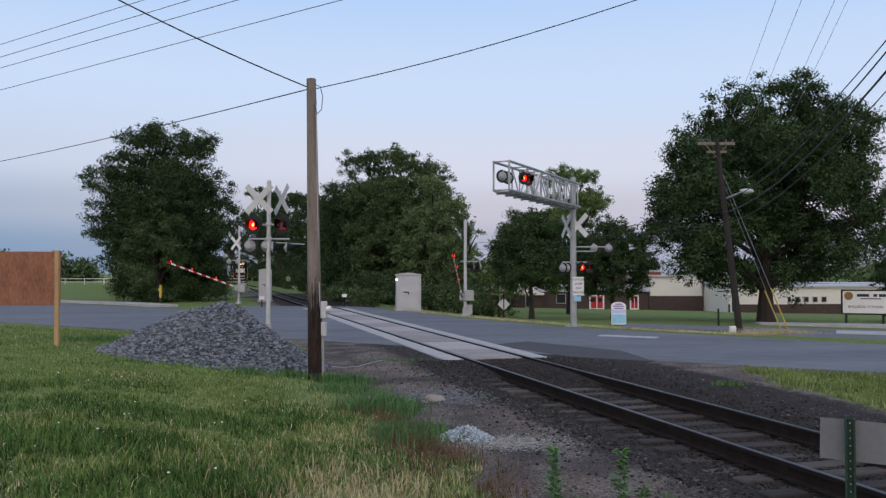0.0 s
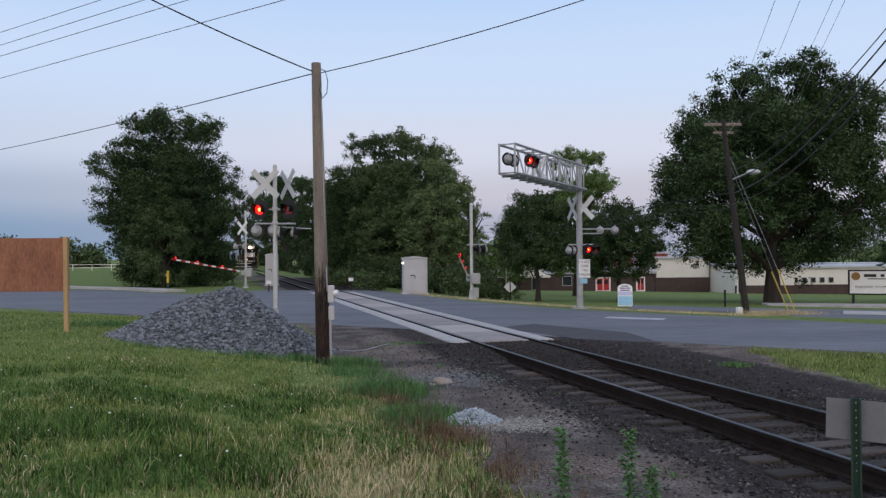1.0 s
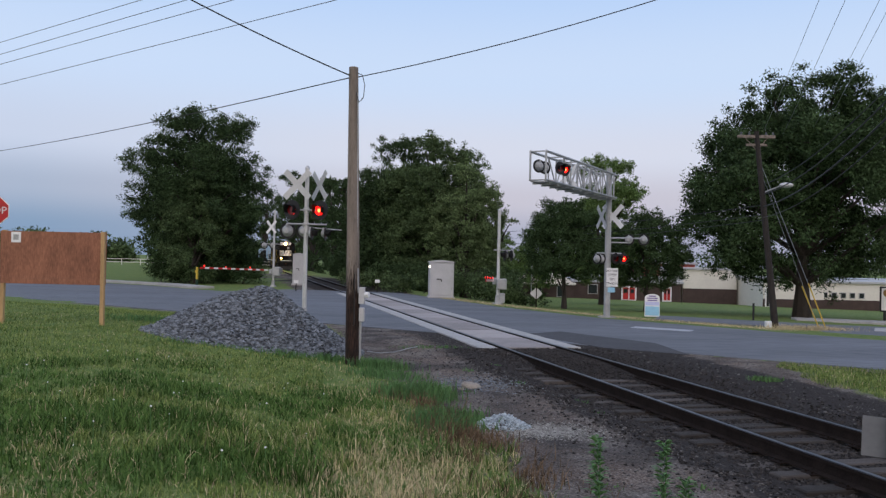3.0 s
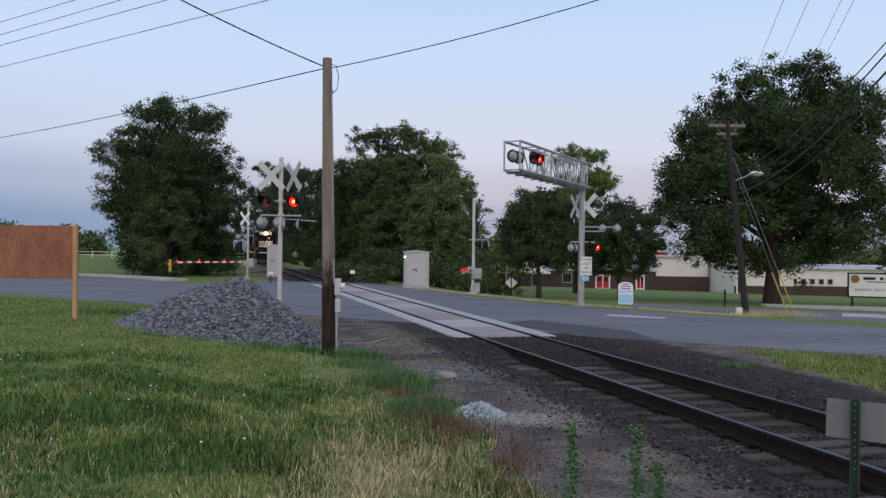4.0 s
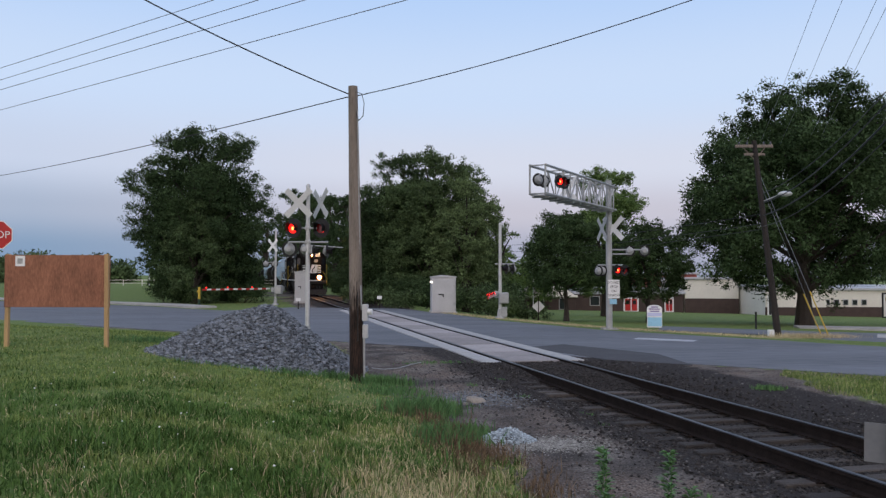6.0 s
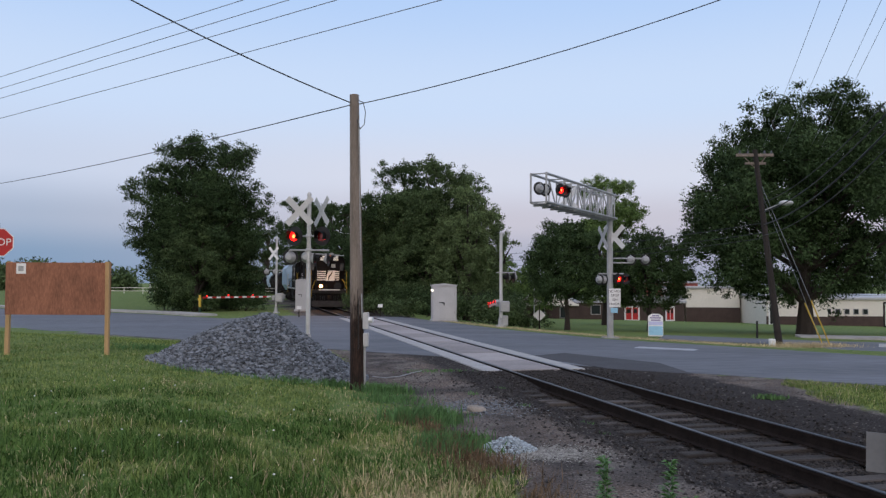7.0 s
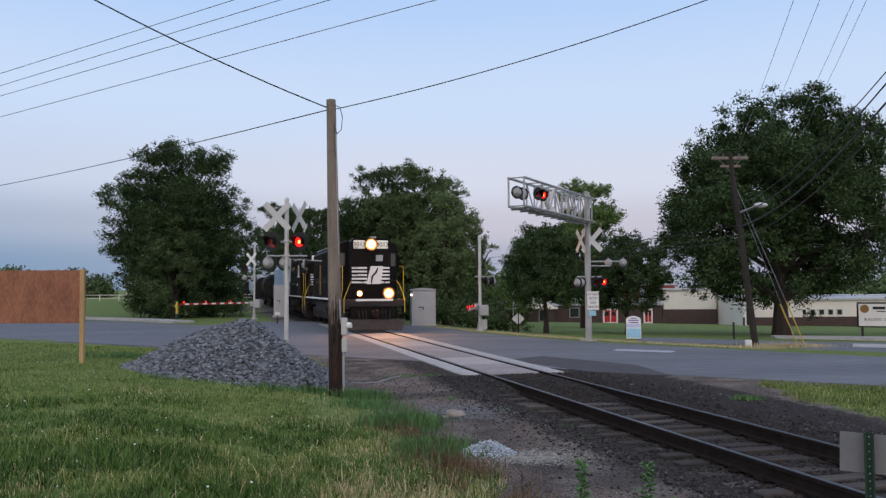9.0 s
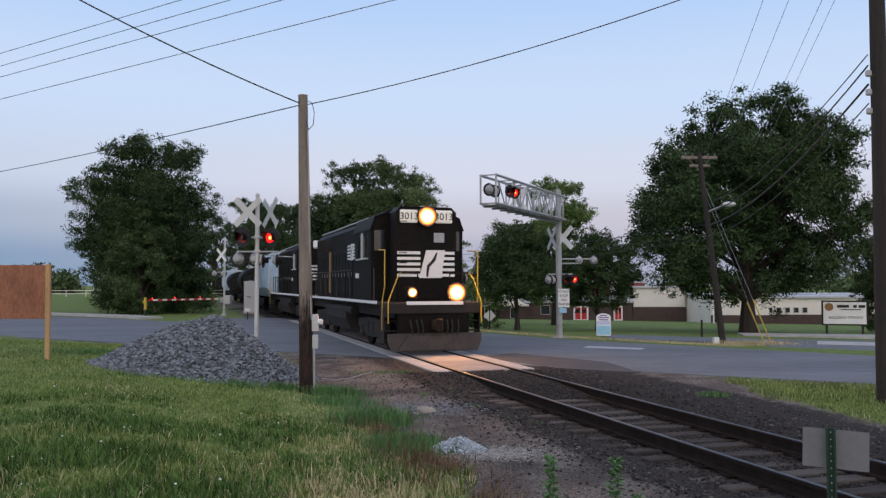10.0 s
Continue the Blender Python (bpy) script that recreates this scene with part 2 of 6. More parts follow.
G_number = glow("lit_number_board", (0.62, 0.58, 0.52), 0.35)
G_lamp = glow("small_white_lamp", (1.0, 0.9, 0.75), 2.5)


# ---- geometry helpers ----
def box(bm, cx, cy, cz, sx, sy, sz, bevel=0.0, m=None):
    r = bmesh.ops.create_cube(bm, size=1.0)
    vs = r["verts"]
    bmesh.ops.scale(bm, vec=(sx, sy, sz), verts=vs)
    if bevel:
        es = list({e for v in vs for e in v.link_edges})
        vs = list({v for f in bmesh.ops.bevel(bm, geom=es, offset=bevel, segments=1, affect="EDGES")["faces"] for v in f.verts})
    bmesh.ops.translate(bm, vec=(cx, cy, cz), verts=vs)
    if m is not None:
        bmesh.ops.transform(bm, matrix=m, verts=vs)
    return bm


def cyl(bm, p0, p1, r0, r1=None, seg=12, caps=True):
    p0, p1 = Vector(p0), Vector(p1)
    d = p1 - p0
    m = Matrix.Translation((p0 + p1) / 2) @ d.to_track_quat("Z", "Y").to_matrix().to_4x4()
    bmesh.ops.create_cone(bm, cap_ends=caps, segments=seg, radius1=r0, radius2=r0 if r1 is None else r1, depth=d.length, matrix=m)
    return bm


def ball(bm, c, r, sub=2, scale=(1, 1, 1)):
    bmesh.ops.create_icosphere(bm, subdivisions=sub, radius=1.0, matrix=Matrix.Translation(c) @ Matrix.Diagonal((r * scale[0], r * scale[1], r * scale[2], 1)))
    return bm


def prism(bm, outline, y0, y1):
    """An outline in x, z drawn out along y."""
    a = [bm.verts.new((x, y0, z)) for x, z in outline]
    b = [bm.verts.new((x, y1, z)) for x, z in outline]
    bm.faces.new(a), bm.faces.new(b[::-1])
    k = len(a)
    for i in range(k):
        bm.faces.new((a[i], b[i], b[(i + 1) % k], a[(i + 1) % k]))
    bmesh.ops.recalc_face_normals(bm, faces=bm.faces[:])
    return bm


def B():
    return bmesh.new()


def part(name, bm, material, parent=None, label="", smooth=False):
    me = bpy.data.meshes.new(name)
    bm.to_mesh(me)
    bm.free()
    me.materials.append(material)
    if smooth:
        for p in me.polygons:
            p.use_smooth = True
    ob = new(name, me)
    if parent is not None:
        ob.parent = parent
    return tagged(ob, label)


def thing(name, m, label, category, group="", kind=""):
    ob = new(name)
    ob.empty_display_size = 0.2
    ob.matrix_basis = m
    return tagged(ob, label, category, group, kind)


def cloud(name, verts, faces, material, parent=None, label=""):
    me = bpy.data.meshes.new(name)
    me.from_pydata(verts, [], faces)
    me.materials.append(material)
    ob = new(name, me)
    if parent is not None:
        ob.parent = parent
    return tagged(ob, label)


def writing(name, text, size, material, parent, m, label="", extrude=0.004):
    cu = bpy.data.curves.new(name, "FONT")
    cu.body, cu.size, cu.align_x, cu.align_y, cu.extrude = text, size, "CENTER", "CENTER", extrude
    tmp = bpy.data.objects.new(name, cu)
    scene.collection.objects.link(tmp)
    me = bpy.data.meshes.new_from_object(tmp.evaluated_get(bpy.context.evaluated_depsgraph_get()))
    bpy.data.objects.remove(tmp)
    me.materials.clear()
    me.materials.append(material)
    ob = new(name, me)
    ob.parent, ob.matrix_basis = parent, m
    return tagged(ob, label)


def smooth(x):
    x = min(1.0, max(0.0, x))
    return x * x * (3 - 2 * x)


NX, NY = math.cos(radians(TRACK_YAW)), math.sin(radians(TRACK_YAW))


def on_track(lat, s, z=0.0):
    return Vector((NX * lat - NY * s, NY * lat + NX * s, z))


def track_coords(x, y):
    return NX * x + NY * y, -NY * x + NX * y


def road_q(x, y):
    return 0.54 * x + 0.84 * y - 19.5


def ground_z(x, y):
    lat, s = track_coords(x, y)
    q = road_q(x, y)
    bank = 0.55 * smooth((3.5 - lat) / 6.2) * smooth((-q - 0.5) / 6.0)
    z = -0.035 - 0.085 * smooth((-q - 2.8) / 2.5) + bank
    bed = smooth((2.0 - abs(lat - TRACK_LAT)) / 0.7) * (1 if q < 0 or q > 20 else 0)
    z -= 0.10 * bed * smooth((-q - 3.0 if q < 0 else q - 20) / 1.5)
    right = smooth((lat - 11) / 6)
    z -= 0.033 * max(0.0, min(q, 90) - 9.5) * right
    return z + 0.03 * noise.noise((x * 0.8, y * 0.8, 0)) * smooth((abs(q - 10) - 10.5) / 3)


# ---- ground: one sheet to the horizon ----
def build_ground():
    far = [20, 24, 28, 34, 40, 48, 58, 70, 85, 105, 130, 170, 240, 400, 800, 1800, 4000]
    xs = sorted([-v for v in far] + list(np.arange(-16, 16.01, 0.3)) + far)
    ys = sorted([-v for v in (3, 8, 20, 60, 200, 800, 4000)] + list(np.arange(0, 34.01, 0.3)) + list(range(35, 60, 2)) + [62, 68, 76, 85, 100, 130, 170, 240, 400, 800, 1800, 4000])
    verts = [(x, y, ground_z(x, y)) for y in ys for x in xs]
    w = len(xs)
    faces = [(j * w + i, j * w + i + 1, (j + 1) * w + i + 1, (j + 1) * w + i) for j in range(len(ys) - 1) for i in range(w - 1)]
    m = bpy.data.materials.new("grass_and_dirt")
    ob = cloud("ground", verts, faces, m)
    me = ob.data
    for p in me.polygons:
        p.use_smooth = True
    turf = me.attributes.new("turf", "FLOAT", "POINT")
    bed = me.attributes.new("bed", "FLOAT", "POINT")
    for i, (x, y, z) in enumerate(verts):
        lat, s = track_coords(x, y)
        q = road_q(x, y)
        g = smooth((3.2 - lat) / 0.9)
        if q < 0:
            g = max(g, smooth((lat - 9.9 - 0.26 * max(0, s - 12)) / 1.2) * smooth((-q - 0.3) / 0.8) * 0.95)
            g *= smooth((-q - 0.1) / 0.5)
        else:
            g = 1.0 - smooth((4.2 - abs(lat - TRACK_LAT)) / 1.5) * (1 if s < 120 else 0.4)
        turf.data[i].value = g
        bed.data[i].value = smooth(((2.9 if lat < TRACK_LAT else 4.0) - abs(lat - TRACK_LAT)) / 1.5)
    m.use_nodes = True
    n, l = m.node_tree.nodes, m.node_tree.links
    bsdf = n["Principled BSDF"]
    bsdf.inputs["Roughness"].default_value = 0.95
    bsdf.inputs["Specular IOR Level"].default_value = 0.1
    tc = n.new("ShaderNodeTexCoord")

    def tex(scale, detail=5):
        t = n.new("ShaderNodeTexNoise")
        t.inputs["Scale"].default_value, t.inputs["Detail"].default_value = scale, detail
        l.new(tc.outputs["Object"], t.inputs["Vector"])
        return t.outputs[0]

    def tones(src, stops):
        r = n.new("ShaderNodeValToRGB")
        while len(r.color_ramp.elements) < len(stops):
            r.color_ramp.elements.new(0.5)
        for el, (p, c) in zip(r.color_ramp.elements, stops):
            el.position, el.color = p, (*c, 1)
        l.new(src, r.inputs[0])
        return r.outputs[0]

    def mixed(fac, a, b):
        k = n.new("ShaderNodeMix")
        k.data_type = "RGBA"
        l.new(fac, k.inputs[0]), l.new(a, k.inputs[6]), l.new(b, k.inputs[7])
        return k.outputs[2]

    def edge(name, wob):
        a = n.new("ShaderNodeAttribute")
        a.attribute_name = name
        k = n.new("ShaderNodeMath")
        k.operation = "MULTIPLY_ADD"
        k.inputs[1].default_value = 0.7
        l.new(wob, k.inputs[0]), l.new(a.outputs["Fac"], k.inputs[2])
        r = n.new("ShaderNodeMapRange")
        r.inputs["From Min"].default_value, r.inputs["From Max"].default_value = 0.72, 0.98
        l.new(k.outputs[0], r.inputs["Value"])
        return r.outputs[0]

    fine, mid, broad = tex(34), tex(3.2), tex(0.55)
    dirt_a = tones(fine, [(0.3, (0.062, 0.046, 0.037)), (0.5, (0.142, 0.108, 0.088)), (0.72, (0.30, 0.26, 0.23))])
    dirt_b = tones(fine, [(0.3, (0.026, 0.023, 0.021)), (0.7, (0.10, 0.089, 0.083))])
    dirt = mixed(tones(broad, [(0.4, (0, 0, 0)), (0.6, (1, 1, 1))]), dirt_a, dirt_b)
    gravel = tones(fine, [(0.32, (0.085, 0.074, 0.066)), (0.55, (0.19, 0.168, 0.15)), (0.75, (0.36, 0.33, 0.31))])
    dirt = mixed(tones(tex(1.4), [(0.48, (0, 0, 0)), (0.62, (0.75, 0.75, 0.75))]), dirt, gravel)
    grass = mixed(tones(mid, [(0.35, (0, 0, 0)), (0.7, (1, 1, 1))]),
                  tones(fine, [(0.3, (0.060, 0.112, 0.028)), (0.7, (0.13, 0.200, 0.060))]),
                  tones(fine, [(0.3, (0.12, 0.155, 0.048)), (0.7, (0.25, 0.27, 0.098))]))
    ballast = tones(fine, [(0.3, (0.014, 0.012, 0.011)), (0.7, (0.060, 0.053, 0.050))])
    col = mixed(edge("bed", mid), dirt, ballast)
    col = mixed(edge("turf", mid), col, grass)
    l.new(col, bsdf.inputs["Base Color"])
    bp = n.new("ShaderNodeBump")
    bp.inputs["Strength"].default_value, bp.inputs["Distance"].default_value = 0.6, 0.04
    l.new(fine, bp.inputs["Height"]), l.new(bp.outputs[0], bsdf.inputs["Normal"])
    return tagged(ob, "grassy bank, bare dirt and mown verges round a railway crossing", "ground", kind="structure")


def sheet(name, outline, z, material, label, category, thick=0.25):
    bm = B()
    f = bm.faces.new([bm.verts.new((x, y, z)) for x, y in outline])
    if f.normal.z < 0:
        f.normal_flip()
    low = bmesh.ops.extrude_face_region(bm, geom=[f])
    bmesh.ops.translate(bm, vec=(0, 0, -thick), verts=[v for v in low["geom"] if isinstance(v, bmesh.types.BMVert)])
    bmesh.ops.triangulate(bm, faces=bm.faces[:])
    bmesh.ops.recalc_face_normals(bm, faces=bm.faces[:])
    return tagged(part(name, bm, material), label, category, kind="structure")


def build_road():
    near = [(-90, 81.1), (-30, 42.5), (60, -15.4)]
    back = [(60, -6.2), (13.1, 24.1), (9.8, 27.3), (5.2, 31.7), (1.5, 37.9), (-1.0, 44.1), (-4.8, 52), (-12, 53), (-14.6, 48), (-17.5, 50.2), (-21.3, 54), (-32, 60.5), (-90, 98)]
    sheet("road", near + back, -0.02, M_asphalt, "worn grey asphalt road over the railway", "road")
    sheet("driveway", [(8.2, 35.4), (13.6, 32.2), (17.5, 31.0), (30, 24), (26, 15.5), (13.2, 24.2), (11.8, 26.4), (12.3, 29.6), (7.4, 33)], -0.075, M_asphalt,
          "asphalt lay-by beside the school lawn", "driveway")
    sheet("asphalt_patch", [(3.4, 20.6), (5.2, 19.5), (5.0, 22.2), (2.8, 25.2), (1.6, 24.0)], -0.014, M_asphalt_dark, "dark patched asphalt beside the rails", "road patch", 0.02)
    sheet("stop_line", [(5.35, 27.4), (7.05, 26.4), (7.35, 27.0), (5.65, 28.0)], -0.015, M_worn_white, "worn white stop line on the asphalt", "road marking", 0.01)
    for (x0, y0), (x1, y1), w in (((-17.6, 51.0), (-21.4, 55.0), 1.6), ((-21.4, 55.0), (-90, 100.5), 1.5)):
        d = Vector((x1 - x0, y1 - y0)).normalized()
        n = Vector((-d.y, d.x)) * -1
        if n.y < 0:
            n = -n
        sheet("pavement", [(x0, y0), (x1, y1), (x1 + n.x * w, y1 + n.y * w), (x0 + n.x * w, y0 + n.y * w)], 0.10, M_concrete, "pale concrete kerb and footway", "pavement")
    sheet("pavement", [(16, 40.5), (40, 33), (40.5, 35), (16.4, 42.3)], -0.42, M_concrete, "pale concrete path across the school lawn", "pavement")
    sheet("pavement", [(14.2, 29.2), (19, 27.0), (19.8, 28.6), (15.0, 30.8)], -0.06, M_concrete, "pale concrete footway by the lay-by", "pavement")


SLAB0, SLAB1 = 18.9, 49.0


def rail_profile(bm, y0, y1):
    prism(bm, [(-0.075, -0.175), (0.075, -0.175), (0.075, -0.160), (0.012, -0.145), (0.010, -0.045), (0.036, -0.038), (0.036, -0.006), (-0.036, -0.006), (-0.036, -0.038), (-0.010, -0.045), (-0.012, -0.145), (-0.075, -0.160)], y0, y1)


def build_track():
    T = pose(*on_track(TRACK_LAT, 0), 0, 0, TRACK_YAW)
    track = thing("railway_track", T, "single railway track of rusty rails on weathered ties", "railway track", kind="structure")
    for sx in (-0.753, 0.753):
        bm = B()
        rail_profile(bm, -40, 420)
        r = part("rail", bm, M_rail, track, "rusty steel rail")
        r.matrix_basis = pose(sx, 0, 0.012)
        bm = B()
        box(bm, 0, 190, 0.004, 0.062, 460, 0.016, 0.003)
        part("rail_head", bm, M_rail_top, r, "polished running surface")
    bm = B()
    box(bm, 0, 0, 0, 2.6, 0.23, 0.17, 0.015)
    first = part("tie", bm, M_tie, track)
    spots = [y for y in np.arange(-6, 100, 0.53) if not SLAB0 - 0.2 < y < SLAB1 + 0.2]
    for i, y in enumerate(spots):
        t = first if i == 0 else new("tie", first.data)
        t.parent = track
        t.matrix_basis = pose(random.uniform(-0.06, 0.06), y, -0.268 + random.uniform(-0.03, 0.022), random.uniform(-1, 1), random.uniform(-0.8, 0.8), random.uniform(-2.5, 2.5))
    # tie plates with spikes, near stretch
    bm = B()
    box(bm, 0, 0, 0, 0.30, 0.18, 0.02, 0.004)
    for x in (-0.11, 0.11):
        for y in (-0.05, 0.05):
            box(bm, x, y, 0.02, 0.02, 0.02, 0.03)
    plate = None
    for y in spots:
        if y < SLAB0:
            for sx in (-0.753, 0.753):
                p = part("tie_plate", bm, M_rail, track, "rusty tie plate") if plate is None else new("tie_plate", plate.data)
                plate = plate or p
                p.parent, p.matrix_basis = track, pose(sx, y, -0.168)
    # crossing surface: panels between and beside the rails
    for x, w in ((0, 1.30), (-1.08, 0.46), (1.08, 0.46)):
        y = SLAB0
        while y < SLAB1 - 0.1:
            ln = min(2.44, SLAB1 - y)
            bm = B()
            box(bm, 0, 0, 0, w, ln - 0.03, 0.2, 0.012)
            p = part("crossing_panel", bm, M_panel if x == 0 else M_concrete, track)
            p.matrix_basis = pose(x, y + ln / 2, -0.098 + random.uniform(-0.004, 0.004))
            y += ln


def stones(name, points, sizes, material, label, category, squash=0.7):
    """Many broken stones as one heap: jittered low polyhedra."""
    base = np.array([(1, 0, 0), (-1, 0, 0), (0, 1, 0), (0, -1, 0), (0, 0, 1), (0, 0, -1)], float)
    tri = [(0, 2, 4), (2, 1, 4), (1, 3, 4), (3, 0, 4), (2, 0, 5), (1, 2, 5), (3, 1, 5), (0, 3, 5)]
    rng = np.random.default_rng(7)
    V, F = [], []
    for i, (p, sz) in enumerate(zip(points, sizes)):
        q, _ = np.linalg.qr(rng.normal(size=(3, 3)))
        v = (base * rng.uniform(0.55, 1.25, (6, 1)) + rng.normal(0, 0.14, (6, 3))) @ q * sz
        v[:, 2] *= squash
        V.append(v + np.array(p))
        F += [(a + 6 * i, b + 6 * i, c + 6 * i) for a, b, c in tri]
    ob = cloud(name, np.concatenate(V).tolist(), F, material)
    return tagged(ob, label, category, kind="stuff")


def heap(cx, cy, rx, ry, h, count, size, name, material, label, category, peak=(0.0, 0.0), core=True):
    rng = np.random.default_rng(int(cx * 10) + 99)

    def top(u, v):
        r = math.hypot(u - peak[0] * (1 - min(1, math.hypot(u, v))), v - peak[1] * (1 - min(1, math.hypot(u, v))))
        return max(0.0, 1 - r ** 1.28) + 0.06 * noise.noise((u * 3 + cx, v * 3, 1.7)) * (1 - min(1, r))
    pts, szs = [], []
    for _ in range(count):
        a, r = rng.uniform(0, 2 * math.pi), math.sqrt(rng.uniform(0, 1)) * 1.06
        u, v = r * math.cos(a), r * math.sin(a)
        x, y = cx + u * rx, cy + v * ry
        pts.append((x, y, ground_z(x, y) + h * top(u, v) + rng.uniform(-0.02, 0.03)))
        szs.append(size * rng.uniform(0.5, 1.35))
    if core:
        ring = [[(cx + rx * r / 10 * math.cos(a), cy + ry * r / 10 * math.sin(a)) for a in np.linspace(0, 2 * math.pi, 40, endpoint=False)] for r in range(11)]
        vs = [(x, y, ground_z(x, y) + h * top((x - cx) / rx, (y - cy) / ry) - 0.03) for row in ring for x, y in row]
        off = len(pts) * 6
        fs = [(r * 40 + i, r * 40 + (i + 1) % 40, (r + 1) * 40 + (i + 1) % 40, (r + 1) * 40 + i) for r in range(10) for i in range(40)]
    ob = stones(name, pts, szs, material, label, category)
    if core:
        me = ob.data
        bm = B()
        bm.from_mesh(me)
        nv = [bm.verts.new(v) for v in vs]
        for f in fs:
            if len(set(f)) == 4:
                bm.faces.new([nv[i] for i in f])
        bm.to_mesh(me)
        bm.free()
    return ob


build_ground()
build_road()


# ---- trees ----
def leaf_mesh(centres, radii, per, size, rng, flat=0.75):
    """Clumps of small leaves: each leaf a pointed blade."""
    V = []
    for c, r in zip(centres, radii):
        k = int(2.6 * per * (r ** 2))
        d = rng.normal(size=(k, 3))
        d /= np.linalg.norm(d, axis=1, keepdims=True)
        p = np.array(c) + d * (r * rng.uniform(0.15, 1.18, (k, 1))) * np.array([1, 1, flat])
        a = rng.normal(size=(k, 3))
        a /= np.linalg.norm(a, axis=1, keepdims=True)
        b = np.cross(a, d + rng.normal(0, 0.5, (k, 3)))
        b /= np.linalg.norm(b, axis=1, keepdims=True) + 1e-6
        s = 0.7 * size * rng.uniform(0.6, 1.4, (k, 1))
        V.append(np.stack([p - a * s, p + b * s * 0.8, p + a * s], 1).reshape(-1, 3))
    V = np.concatenate(V)
    F = [(i, i + 1, i + 2) for i in range(0, len(V), 3)]
    return V.tolist(), F


def tree(x, y, height, spread, seed, leaves, label, clear=0.12, clumps=110, per=150, size=0.16, lean=0.0, pointed=0.0, trunk_r=None, category="tree", fill=0.0, clump=(0.07, 0.145), lobe=(0.26, 0.40)):
    rng = np.random.default_rng(seed)
    z0 = ground_z(x, y) - 0.05
    t = thing("tree", pose(x, y, z0), label, category)
    r = trunk_r or 0.022 * height + 0.05
    bm = B()
    lim = []
    top = height * 0.62
    pts = [Vector((lean * k / 5 + rng.normal(0, 0.06) * k / 3, rng.normal(0, 0.06) * k / 3, top * k / 5)) for k in range(6)]
    for k in range(5):
        cyl(bm, pts[k], pts[k + 1], r * (1 - 0.15 * k) * (1.35 if k == 0 else 1), r * (1 - 0.15 * (k + 1)), 10)
    centres, radii = [], []
    crown_c = height * (clear + (1 - clear) * 0.5)
    half = height * (1 - clear) * 0.5
    lobes = []
    nl = max(16, clumps // 8)
    for i in range(nl):
        zz = 1 - 2 * (i + 0.5) / nl
        az = 2.39996 * i + rng.normal(0, 0.25)
        hz = math.sqrt(1 - zz * zz) if zz > 0 else math.sqrt(1 - abs(zz) ** 4)
        d = np.array([hz * math.cos(az), hz * math.sin(az), zz])
        rad = rng.uniform(0.82, 1.05) if i % 4 else rng.uniform(0.25, 0.6)
        lr = spread * rng.uniform(*lobe)
        w = (spread - lr * 0.85) * (1 - pointed * (d[2] * rad * 0.5 + 0.5)) * (1 + 0.2 * noise.noise((d[0] * 1.7 + seed, d[1] * 1.7, d[2] * 1.7)))
        c = np.array((lean + d[0] * w * rad, d[1] * w * rad, crown_c + d[2] * (half - lr * 0.75) * rad))
        lobes.append((c, lr * (1 - 0.5 * pointed * (d[2] * 0.5 + 0.5))))
        k = min(4, max(1, int(5 * c[2] / height)))
        midp = (pts[k] + Vector(c)) / 2 + Vector((0, 0, 0.05 * height * rng.uniform(0, 1)))
        cyl(bm, pts[k], midp, r * 0.42, r * 0.25, 6, False)
        cyl(bm, midp, c, r * 0.25, r * 0.10, 6, False)
    for i in range(int(clumps * 2.4)):
        c0, lr = lobes[i % len(lobes)]
        d = rng.normal(size=3)
        d /= np.linalg.norm(d)
        if d[2] < -0.3 and rng.uniform() < 0.5:
            d[2] *= -1
        rad = rng.uniform(0.35, 1.05)
        cr = spread * rng.uniform(*clump)
        c = c0 + d * lr * rad * np.array([1, 1, 0.8])
        if c[2] < 0.35:
            c[2] = 0.35 + rng.uniform(0, 0.3)
        centres.append(tuple(c))
        radii.append(cr)
        if i % 6 == 0:
            cyl(bm, c0, c, r * 0.10, r * 0.03, 5, False)
    # leaves that close the crown's side between the limbs, down to its skirt
    for i in range(int(clumps * fill)):
        az, zz = rng.uniform(0, 2 * math.pi), rng.uniform(-0.97, 0.4)
        hz = math.sqrt(1 - zz * zz) if zz > 0 else math.sqrt(1 - abs(zz) ** 4)
        w = spread * (1 - pointed * (zz * 0.5 + 0.5)) * hz * rng.uniform(0.55, 0.93)
        centres.append((lean + w * math.cos(az), w * math.sin(az), max(0.4, crown_c + zz * half * 0.94)))
        radii.append(spread * rng.uniform(*clump) * 1.1)
    part("trunk", bm, M_bark, t, "dark bark trunk with spreading limbs")
    v, f = leaf_mesh(centres, radii, per * 1.25, size, rng)
    # stray twigs of leaves past the outline
    tips = [tuple(np.array(c) * 1.0 + rng.normal(0, 0.6, 3) * rr) for c, rr in zip(centres, radii)]
    v2, f2 = leaf_mesh(tips, [rr * 0.55 for rr in radii], per, size, rng)
    off = len(v)
    cloud("crown", v + v2, f + [tuple(i + off for i in q) for q in f2], leaves, t)
    return t


